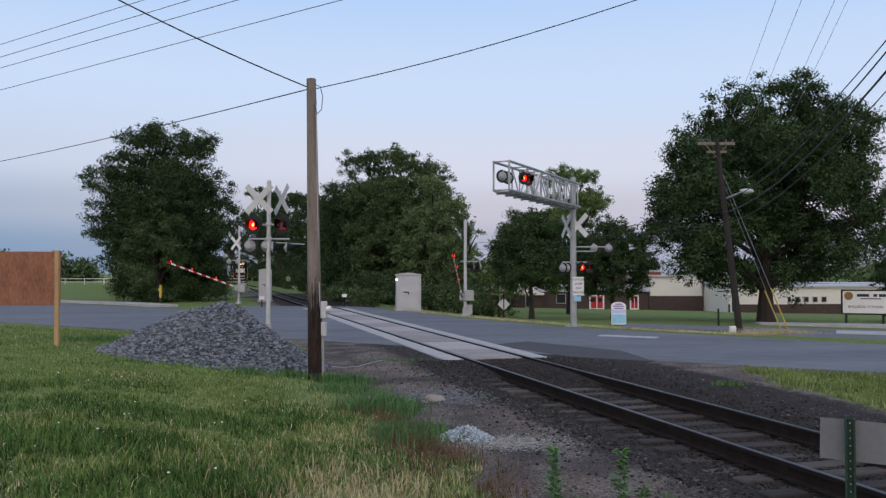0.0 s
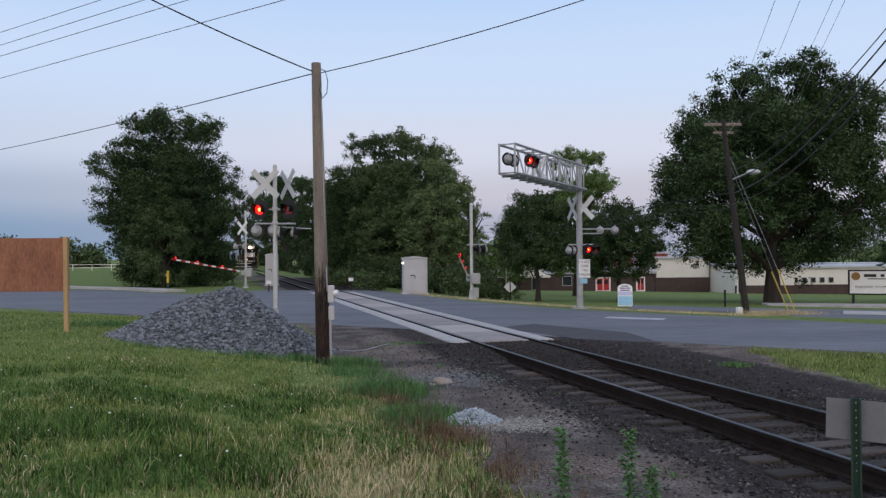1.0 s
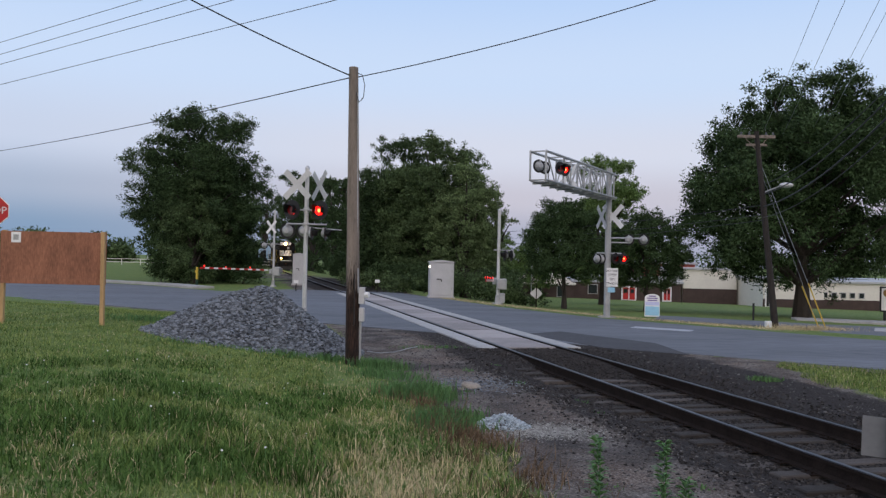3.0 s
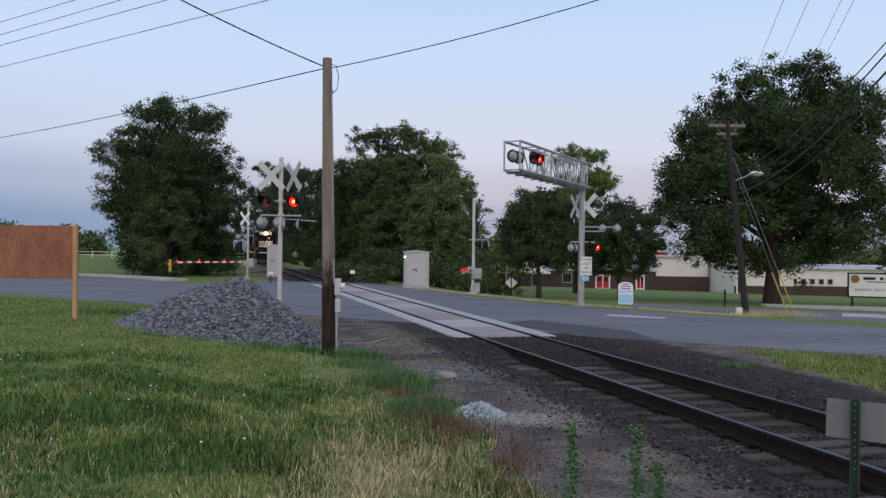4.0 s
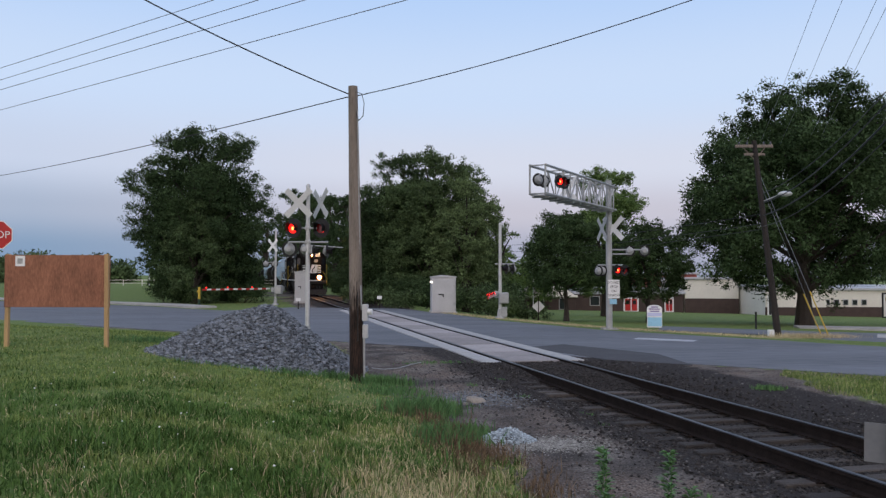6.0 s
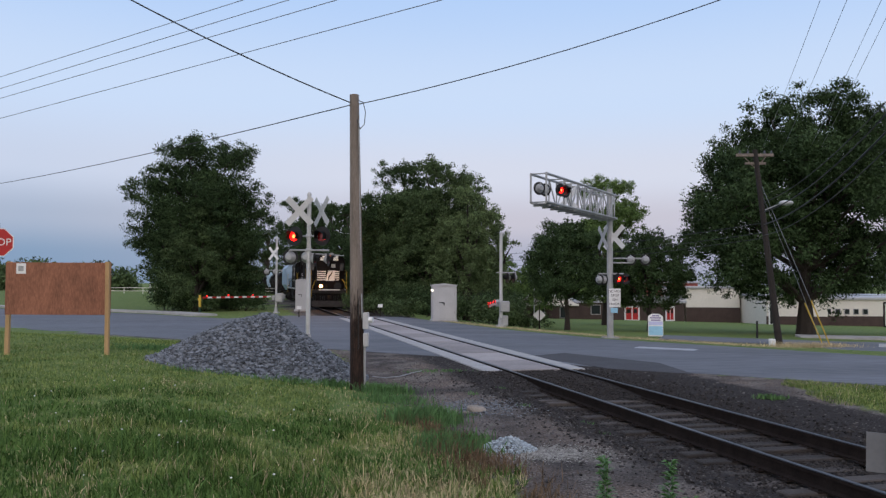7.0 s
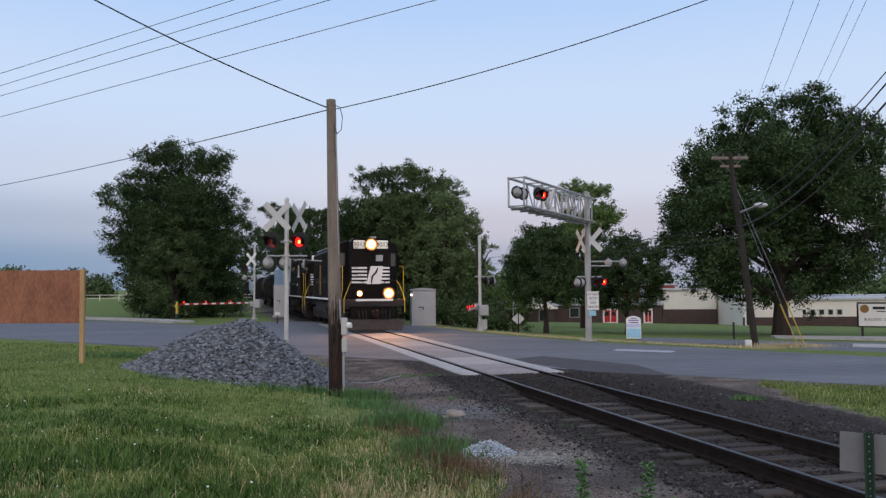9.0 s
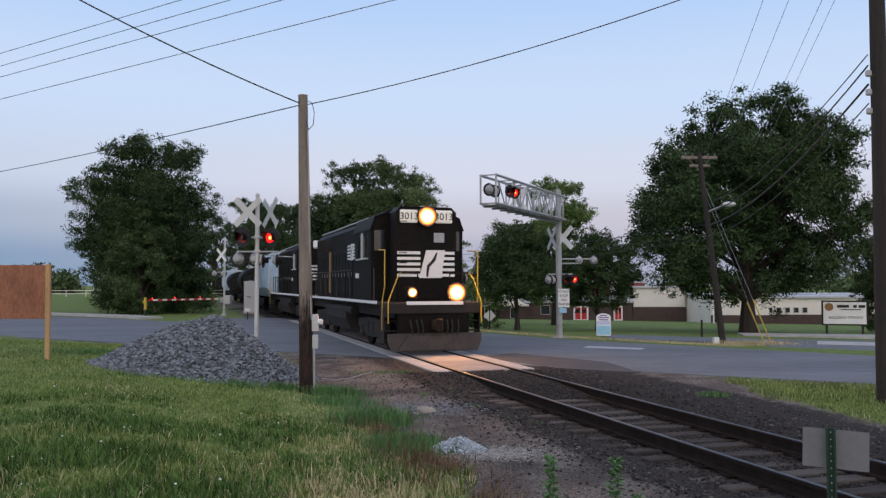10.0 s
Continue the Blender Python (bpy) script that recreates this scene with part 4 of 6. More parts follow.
    bm = B()
    cyl(bm, (-0.55, 0, 5.0), (0.0, -0.4, 5.25), 0.025, 0.02, 8)
    part("lamp_bracket", bm, M_galv, u)
    bm = B()
    ball(bm, (0.12, -0.5, 5.25), 0.2, 2, (1.3, 0.8, 0.5))
    part("lamp_head", bm, M_alu, u, "grey cobra street lamp head")
    bm = B()
    cyl(bm, (-0.72, 0, 6.3), (1.55, -0.6, 0.15), 0.009, 0.009, 6)
    cyl(bm, (-0.55, 0, 5.6), (1.35, -0.5, 0.15), 0.006, 0.006, 6)
    part("guy_wire", bm, M_wire_pale, u)
    bm = B()
    cyl(bm, (0.97, -0.45, 1.75), (1.57, -0.6, 0.1), 0.022, 0.022, 8)
    cyl(bm, (0.80, -0.32, 1.65), (1.37, -0.5, 0.1), 0.022, 0.022, 8)
    part("guy_guard", bm, M_yellow, u, "faded yellow plastic guy guards")
    bm = B()
    box(bm, -0.30, -0.1, 0.14, 0.20, 0.20, 0.30, 0.02)
    tagged(part("junction_box", bm, M_white), "small white utility box beside the pole", "utility box").matrix_basis = pose(x, y, z0 + 0.06)
    # close pole at the right
    nx, ny = 8.36, 14.6
    n = thing("utility_pole", pose(nx, ny, ground_z(nx, ny) - 0.1), "tall dark wooden utility pole close to the track", "utility pole")
    bm = B()
    cyl(bm, (0, 0, 0), (0, 0, 10.2), 0.17, 0.12, 18)
    part("shaft", bm, M_polebase, n)
    bm = B()
    for z in (5.75, 6.1, 5.4):
        box(bm, -0.17, 0.02, z, 0.12, 0.08, 0.12, 0.02)
    part("cable_clamp", bm, M_galv, n)
    for z0_, z1, sag, r in ((5.75, 4.30, 0.45, 0.022), (6.1, 4.75, 0.45, 0.016), (6.3, 5.1, 0.4, 0.012), (5.4, 3.9, 0.45, 0.012)):
        wire("overhead_wire", (nx - 0.2, ny, z0_), (x - 0.5, y, z1), sag, r, M_wire, "black bundled cable sagging between poles")
    for z1, k in ((4.35, 0), (4.0, 1), (3.8, 2)):
        wire("overhead_wire", (x - 0.5, y, z1), (-4, 74 + k, 4.8 - k * 0.5), 0.5, 0.011, M_wire, "black cable sagging along the road")


# ---- cabinets, boards and signs ----
def cabinet(name, m, w, d, h, material, label, handle=True):
    t = thing(name, m, label, "signal cabinet")
    bm = B()
    box(bm, 0, 0, h / 2, w, d, h, 0.02)
    part("body", bm, material, t)
    bm = B()
    prism(bm, [(-w / 2 - 0.05, h), (w / 2 + 0.05, h), (w / 2 + 0.05, h + 0.04), (0, h + 0.13), (-w / 2 - 0.05, h + 0.04)], -d / 2 - 0.05, d / 2 + 0.05)
    part("roof", bm, material, t, "shallow pitched roof")
    bm = B()
    box(bm, 0, -d / 2 - 0.012, h * 0.5, w * 0.86, 0.024, h * 0.88, 0.008)
    dr = part("door", bm, material, t)
    if handle:
        bm = B()
        box(bm, -w * 0.12, -d / 2 - 0.05, h * 0.52, 0.26, 0.03, 0.05, 0.01)
        box(bm, -w * 0.02, -d / 2 - 0.05, h * 0.48, 0.04, 0.03, 0.16, 0.01)
        part("handle", bm, M_black, dr)
    for z in (0.25, 0.75):
        bm = B()
        box(bm, w * 0.42, -d / 2 - 0.03, h * z, 0.05, 0.03, 0.14, 0.008)
        part("hinge", bm, M_galv, dr)
    bm = B()
    box(bm, 0, 0, -0.05, w + 0.15, d + 0.15, 0.2, 0.02)
    part("plinth", bm, M_concrete, t)
    return t


def build_furniture():
    c = cabinet("signal_cabinet", pose(-1.66, 46.6, 0.0, 0, 0, 6), 1.36, 1.5, 1.98, M_cabinet, "grey metal signal cabinet beside the railway")
    bm = B()
    cyl(bm, (-0.70, -0.80, 1.72), (-0.70, -0.74, 1.72), 0.06, 0.06, 12)
    part("lamp", bm, G_lamp, c, "small lit white lamp")
    cabinet("signal_cabinet", pose(-13.05, 62.0, 0.05, 0, 0, 10), 0.95, 0.85, 2.25, M_cabinet, "pale signal cabinet beyond the gate mast")
    # plywood hoarding on two posts
    bx, by = -9.55, 18.5
    z0 = 0.52
    b = thing("plywood_board", pose(bx, by, z0, 0, 0, 1.5), "reddish-brown plywood board nailed to two raw lumber posts", "board")
    bm = B()
    box(bm, 0, -0.06, 1.42, 2.44, 0.018, 1.20, 0.003)
    part("panel", bm, M_ply, b, "reddish-brown stained plywood sheet")
    for k in range(2):
        bm = B()
        box(bm, 0, 0, 0.86, 0.09, 0.09, 2.36, 0.006)
        q = part("post", bm, M_lumber, b, "raw lumber post")
        q.matrix_basis = pose((-1.18, 1.18)[k], 0.0 if k == 0 else -0.115, 0, 0, (0.6, -0.5)[k], 0)
    bm = B()
    box(bm, -0.86, -0.075, 1.88, 0.22, 0.006, 0.24)
    part("notice", bm, M_white, b, "small white paper notice")
    bm = B()
    box(bm, -0.86, -0.080, 1.88, 0.12, 0.006, 0.12)
    part("bars", bm, M_galv, b, "faded grey print")
    # stop sign
    sx, sy = -12.75, 21.4
    s = thing("stop_sign", pose(sx, sy, ground_z(sx, sy), 0, 0, 22), "red octagonal stop sign on a dark steel post", "road sign")
    bm = B()
    box(bm, 0, 0.03, 1.6, 0.06, 0.03, 3.3)
    part("post", bm, M_rail, s, "rusty steel post")
    bm = B()
    cyl(bm, (0, -0.006, 0), (0, 0.0, 0), 0.41, 0.41, 8)
    o = part("panel", bm, M_white, s, "white sign rim")
    o.matrix_basis = pose(0, 0, 2.72, 0, 22.5, 0)
    bm = B()
    cyl(bm, (0, -0.011, 0), (0, -0.006, 0), 0.385, 0.385, 8)
    part("face", bm, M_red, o, "red octagon face")
    writing("lettering", "STOP", 0.27, M_white, s, pose(0, -0.014, 2.72, 90, 0, 0))
    # sign seen from behind on a green channel post
    px, py = 2.83, 5.62
    g = thing("track_sign", pose(px, py, ground_z(px, py), 0, 0, -27), "blank back of a metal sign on a green steel post", "sign")
    bm = B()
    top = 1.09 - ground_z(px, py)
    for dx in (-0.026, 0.026):
        box(bm, dx, 0, top / 2 - 0.1, 0.012, 0.04, top + 0.2)
    box(bm, 0, 0.018, top / 2 - 0.1, 0.05, 0.008, top + 0.2)
    part("post", bm, M_green, g, "green U-channel steel post")
    bm = B()
    box(bm, 0.0, 0.04, top - 0.15, 0.42, 0.004, 0.27)
    part("panel", bm, M_signback, g, "unpainted aluminium sign back").matrix_basis = pose(0, 0, 0, 0, 1.5, 0)
    for k in range(10):
        bm = B()
        cyl(bm, (0, 0.008, top - 0.03 - k * 0.05), (0, 0.014, top - 0.03 - k * 0.05), 0.005, 0.005, 6)
        part("bolt", bm, M_galv, g)
    # diamond sign back
    dx, dy = 3.45, 42.5
    d = thing("warning_sign", pose(dx, dy, ground_z(dx, dy)), "pale back of a diamond road sign on a post", "road sign")
    bm = B()
    box(bm, 0, 0, 0.6, 0.05, 0.03, 1.3)
    part("post", bm, M_rail, d)
    bm = B()
    box(bm, 0, 0, 0, 0.46, 0.006, 0.46)
    part("panel", bm, M_alu, d).matrix_basis = pose(0, 0.03, 0.72, 0, 45, 0)
    # A-frame notice on the verge
    ax, ay = 8.1, 36.6
    a = thing("a_frame_sign", pose(ax, ay, ground_z(ax, ay) + 0.02, 0, 0, -10), "white and blue A-frame notice board on the grass", "sign")
    for k in (-1, 1):
        bm = B()
        top = [(0.32 * math.cos(u), 0.86 + 0.17 * math.sin(u)) for u in np.linspace(0, math.pi, 13)]
        prism(bm, [(-0.32, 0.02), (0.32, 0.02)] + top, -0.015, 0.015)
        pn = part("panel", bm, M_white, a, "white plastic panel with a rounded top")
        pn.matrix_basis = pose(0, k * 0.22, 0, k * 11, 0, 0)
        bm = B()
        box(bm, 0, -0.02, 0.27, 0.60, 0.012, 0.40)
        part("print", bm, M_blue, pn, "blue printed area")
        bm = B()
        box(bm, 0, -0.02, 0.60, 0.60, 0.012, 0.16)
        part("print", bm, M_lilac, pn, "pale lilac printed band")
        bm = B()
        for z, w in ((0.93, 0.30), (0.84, 0.46), (0.74, 0.40)):
            box(bm, 0, -0.02, z, w, 0.012, 0.045)
        part("bars", bm, M_purple, pn, "lines of print")
    # small white markers by the track and a yellow post
    for mx, my, h in ((-5.9, 52.0, 0.75), (-10.8, 50.5, 0.6)):
        k = thing("track_marker", pose(mx, my, ground_z(mx, my)), "small white marker plate on a dark stake", "marker", "track markers")
        bm = B()
        box(bm, 0, 0, h / 2, 0.05, 0.04, h + 0.1)
        part("stake", bm, M_rail, k)
        bm = B()
        box(bm, 0, -0.03, h, 0.30, 0.01, 0.2)
        part("plate", bm, M_white, k)
    y = thing("marker_post", pose(-18.9, 56.0, 0.0), "yellow and green utility marker post beside the footway", "marker post")
    bm = B()
    cyl(bm, (0, 0, 0.4), (0, 0, 1.25), 0.09, 0.08, 10)
    box(bm, -0.07, 0, 0.95, 0.16, 0.14, 0.16, 0.03)
    part("cover", bm, M_yellow, y, "yellow plastic cover")
    bm = B()
    cyl(bm, (0, 0, -0.1), (0, 0, 0.42), 0.09, 0.09, 10)
    part("base", bm, M_green, y, "green base")


# ---- school and far field ----
def low_building(name, x0, x1, y, depth, h, label, wall, base_h=0.0, roof=M_roof, windows=(), doors=(), slope=0.0):
    z0 = ground_z((x0 + x1) / 2, y) - 0.3
    t = thing(name, pose((x0 + x1) / 2, y, z0), label, "building")
    w = x1 - x0
    hh = h + 0.3
    bm = B()
    box(bm, 0, depth / 2, hh / 2, w, depth, hh, 0.02)
    part("wall", bm, wall, t)
    if base_h:
        bm = B()
        box(bm, 0, -0.02, (base_h + 0.3) / 2, w + 0.06, 0.1, base_h + 0.3, 0.01)
        part("base_course", bm, M_brick, t, "brown brick base course")
    bm = B()
    box(bm, 0, depth / 2, hh + 0.12, w + 0.5, depth + 0.5, 0.26, 0.03)
    if slope:
        prism(bm, [(-w / 2, hh + 0.2), (w / 2, hh + 0.2), (w / 2 - 1, hh + 0.2 + slope), (-w / 2 + 1, hh + 0.2 + slope)], 0.5, depth - 0.5)
    part("roof", bm, roof, t)
    for wx, wz, ww, wh in windows:
        bm = B()
        box(bm, wx, -0.03, wz + 0.3, ww + 0.14, 0.12, wh + 0.14)
        f = part("window", bm, M_galv, t, "window in a grey frame")
        bm = B()
        box(bm, wx, -0.095, wz + 0.3, ww, 0.02, wh)
        part("pane", bm, M_glass, f)
    for wx, ww, hd, dm in doors:
        bm = B()
        box(bm, wx, -0.04, hd / 2 + 0.3, ww + 0.25, 0.14, hd + 0.15)
        f = part("door", bm, M_white, t, "white framed doorway")
        for k in (-1, 1):
            bm = B()
            box(bm, wx + k * ww * 0.25, -0.12, hd * 0.5 + 0.3, ww * 0.42, 0.03, hd * 0.9)
            lf = part("leaf", bm, dm, f, "painted door leaf")
            bm = B()
            box(bm, wx + k * ww * 0.25, -0.14, hd * 0.68 + 0.3, ww * 0.28, 0.02, hd * 0.3)
            part("pane", bm, M_glass, lf)
    return t


def build_school():
    low_building("school_building", 37.8, 56, 90, 14, 2.95, "low cream school wing with a brown brick base", M_cream, 1.15,
                 windows=[(-8.4 + k * 0.98, 1.65, 0.45, 0.5) for k in range(5)])
    low_building("school_building", 31.2, 37.6, 88, 10, 2.95, "pale grey school wing with a dark doorway", M_cream, 0.9, doors=[(-2.6, 0.6, 2.1, M_black)], windows=[(1.0, 1.8, 0.5, 0.6)])
    low_building("school_building", 52, 64, 108, 14, 3.3, "red brick school hall behind the wings", M_redroof, 0)
    low_building("school_building", 24.8, 31.0, 96, 12, 3.9, "white-fronted school block with brick base", M_cream, 1.7)
    low_building("school_building", 23.0, 30.0, 110, 12, 4.9, "red brick gable behind the school block", M_redroof, 0)
    low_building("school_building", 5.4, 12.0, 95, 12, 1.45, "low brown brick school wing under a deep white fascia", M_brick, 0, roof=M_cream,
                 windows=[(-1.0, 0.75, 1.2, 0.8), (1.8, 0.7, 0.7, 1.2)], slope=0.95)
    low_building("school_building", 12.1, 24.6, 96, 12, 2.0, "long low brown brick school wing with red doors", M_brick, 0,
                 doors=[(0.2, 1.5, 1.55, M_red), (4.6, 0.8, 1.55, M_red)], windows=[(-4.0, 1.2, 1.0, 1.0)], slope=0.5)
    x, y = 23.15, 44.4
    s = thing("school_sign", pose(x, y, ground_z(x, y), 0, 0, -20), "white school message board in a black frame above a hedge", "sign")
    bm = B()
    box(bm, 0, 0.06, 1.25, 2.3, 0.16, 1.36, 0.03)
    part("frame", bm, M_black, s)
    bm = B()
    box(bm, 0, -0.035, 1.25, 2.14, 0.02, 1.2)
    part("panel", bm, M_white, s)
    bm = B()
    cyl(bm, (-0.78, -0.06, 1.58), (-0.78, -0.045, 1.58), 0.22, 0.22, 20)
    part("emblem", bm, M_tan, s, "round orange emblem")
    bm = B()
    for k, w in enumerate((0.75, 0.22, 0.42)):
        box(bm, (-0.08, 0.52, 0.86)[k], -0.05, 1.62, w * 0.8, 0.012, 0.15)
    box(bm, 0.3, -0.05, 1.44, 1.0, 0.012, 0.05)
    part("bars", bm, M_black, s, "black lines of print")
    writing("lettering", "BULLDOG  STRONG", 0.19, M_black, s, pose(0.05, -0.05, 1.0, 90, 0, 0))
    for k in (-0.9, 0.9):
        bm = B()
        box(bm, k, 0.08, 0.3, 0.12, 0.12, 0.7)
        part("post", bm, M_black, s)
    # lawn fence posts and a lamp
    x, y = 13.2, 38.5
    bm = B()
    box(bm, 0, 0, 0.35, 0.08, 0.08, 0.9, 0.01)
    tagged(part("bollard", bm, M_black), "short dark post on the lawn", "bollard").matrix_basis = pose(x, y, ground_z(x, y))
    x, y = 6.6, 88
    l = thing("street_lamp", pose(x, y, ground_z(x, y)), "thin street lamp with a lit white globe", "street lamp")
    bm = B()
    cyl(bm, (0, 0, 0), (0, 0, 4.2), 0.06, 0.05, 8)
    part("post", bm, M_galv, l)
    bm = B()
    ball(bm, (0, 0, 4.3), 0.11, 2)
    part("globe", bm, G_lamp, l, "lit globe")
    # field: goal posts, sheds, fence
    for x, y, h in ((-66, 165, 5.2), (-60, 170, 4.6), (-55, 165, 3.6), (-48, 172, 4.0)):
        bm = B()
        cyl(bm, (0, 0, 0), (0, 0, h), 0.09, 0.07, 6)
        tagged(part("field_pole", bm, M_galv), "thin grey pole at the far side of the field", "pole", "field poles").matrix_basis = pose(x, y, 0)
    for x, y, w, h in ((-46, 160, 4.0, 1.5),):
        sh = thing("field_shed", pose(x, y, 0), "small white shed at the far side of the field", "shed")
        bm = B()
        box(bm, 0, 0, h / 2, w, 3, h, 0.03)
        part("wall", bm, M_cream, sh)
        bm = B()
        prism(bm, [(-w / 2 - 0.2, h), (w / 2 + 0.2, h), (0, h + 0.7)], -1.7, 1.7)
        part("roof", bm, M_roof, sh)
    f = thing("field_fence", pose(0, 0, 0), "low pale rail fence across the far side of the field", "fence")
    bm = B()
    for z in (1.1, 0.5):
        box(bm, -62, 156, z, 50, 0.06, 0.1)
    part("rail", bm, M_cream, f)
    for k in range(14):
        bm = B()
        box(bm, -86 + k * 3.7, 156, 0.55, 0.1, 0.1, 1.2)
        part("post", bm, M_cream, f)
    for x, y in ((-38.5, 82), (-31.5, 83), (-26.2, 78)):
        bm = B()
        box(bm, 0, 0, 0.4, 0.12, 0.12, 0.95, 0.01)
        tagged(part("field_post", bm, M_bark), "short dark wooden post in the field", "post", "field posts").matrix_basis = pose(x, y, ground_z(x, y))


build_signals()
GATE = gate_arm(-13.96, 57.6, "red and white striped gate arm with small red lamps, lowering")
GATE_FAR = gate_arm(1.41, 41.0, "red and white striped gate arm pointing along the view, lowering")
build_poles()
build_furniture()
build_school()


# ---- train: the front is at local y = 0, the cars follow towards +y, rail tops at z = 0 ----
WHEELS = []
LAMPS = {}


def bogie(parent, y, axles, spread, r=0.5):
    b = thing("truck", pose(0, y, 0), "", "")
    b.parent = parent
    bm = B()
    for sx in (-1.02, 1.02):
        prism_box = [(-spread / 2 - 0.75, 0.62), (-spread / 2 - 0.75, 0.9), (-0.7, 0.98), (0.7, 0.98), (spread / 2 + 0.75, 0.9), (spread / 2 + 0.75, 0.62), (0.6, 0.36), (-0.6, 0.36)]
        a = [bm.verts.new((sx - 0.08, p, q)) for p, q in prism_box]
        c = [bm.verts.new((sx + 0.08, p, q)) for p, q in prism_box]
        bm.faces.new(a), bm.faces.new(c[::-1])
        for i in range(8):
            bm.faces.new((a[i], c[i], c[(i + 1) % 8], a[(i + 1) % 8]))
        for k in range(axles):
            yy = -spread / 2 + spread * k / (axles - 1)
            box(bm, sx, yy, 0.52, 0.26, 0.42, 0.36, 0.03)
        for k in (-0.35, 0.35):
            cyl(bm, (sx, k, 0.45), (sx, k, 0.85), 0.12, 0.12, 10)
    bmesh.ops.recalc_face_normals(bm, faces=bm.faces[:])
    part("side_frame", bm, M_grime, b)
    for k in range(axles):
        bm = B()
        yy = -spread / 2 + spread * k / (axles - 1)
        for sx in (-0.76, 0.76):
            cyl(bm, (sx - 0.07, 0, 0), (sx + 0.07, 0, 0), r, r, 24)
            for a in range(6):
                box(bm, sx * 1.1, 0.3 * r, 0, 0.03, 0.5 * r, 0.08, 0, Matrix.Rotation(a * math.pi / 3, 4, "X"))
        cyl(bm, (-0.8, 0, 0), (0.8, 0, 0), 0.09, 0.09, 10)
        w = part("wheelset", bm, M_rail, b, "steel wheels on an axle")
        w.matrix_basis = pose(0, yy, r + 0.01)
        if r == 0.5:
            WHEELS.append((w, yy, r))


def stripes_logo(parent, m, w, h):
    """Horizontal white bars broken by a slanting plain white shape with a dark blot."""
    e = thing("emblem", m, "white stripes with a plain slanting shape", "")
    e.parent = parent
    for k in range(5):
        z = h / 2 - (k + 0.5) * h / 5
        part("stripe", box(B(), -w * 0.30, 0, z, w * 0.40, 0.008, h * 0.105), M_white, e)
        part("stripe", box(B(), w * 0.36, 0, z, w * 0.28, 0.008, h * 0.105), M_white, e)
    bm = B()
    prism(bm, [(-w * 0.12, -h / 2), (w * 0.27, -h / 2), (w * 0.33, h / 2), (0.0, h / 2)], -0.010, 0.004)
    part("shield", bm, M_white, e)
    bm = B()
    prism(bm, [(0.0, -h * 0.46), (w * 0.03, -h * 0.46), (w * 0.06, -h * 0.1), (w * 0.16, h * 0.12), (w * 0.20, h * 0.42), (w * 0.17, h * 0.40), (w * 0.11, h * 0.16), (w * 0.01, -h * 0.06)], -0.016, -0.010)
    part("blot", bm, M_black, e, "plain dark blot")
    return e


def handrail(bm, pts, r=0.022):
    for a, b in zip(pts, pts[1:]):
        cyl(bm, a, b, r, r, 6)


def hood_shape(w, z0, z1, ch):
    return [(-w, z0), (w, z0), (w, z1 - ch), (w - ch, z1), (-w + ch, z1), (-w, z1 - ch)]


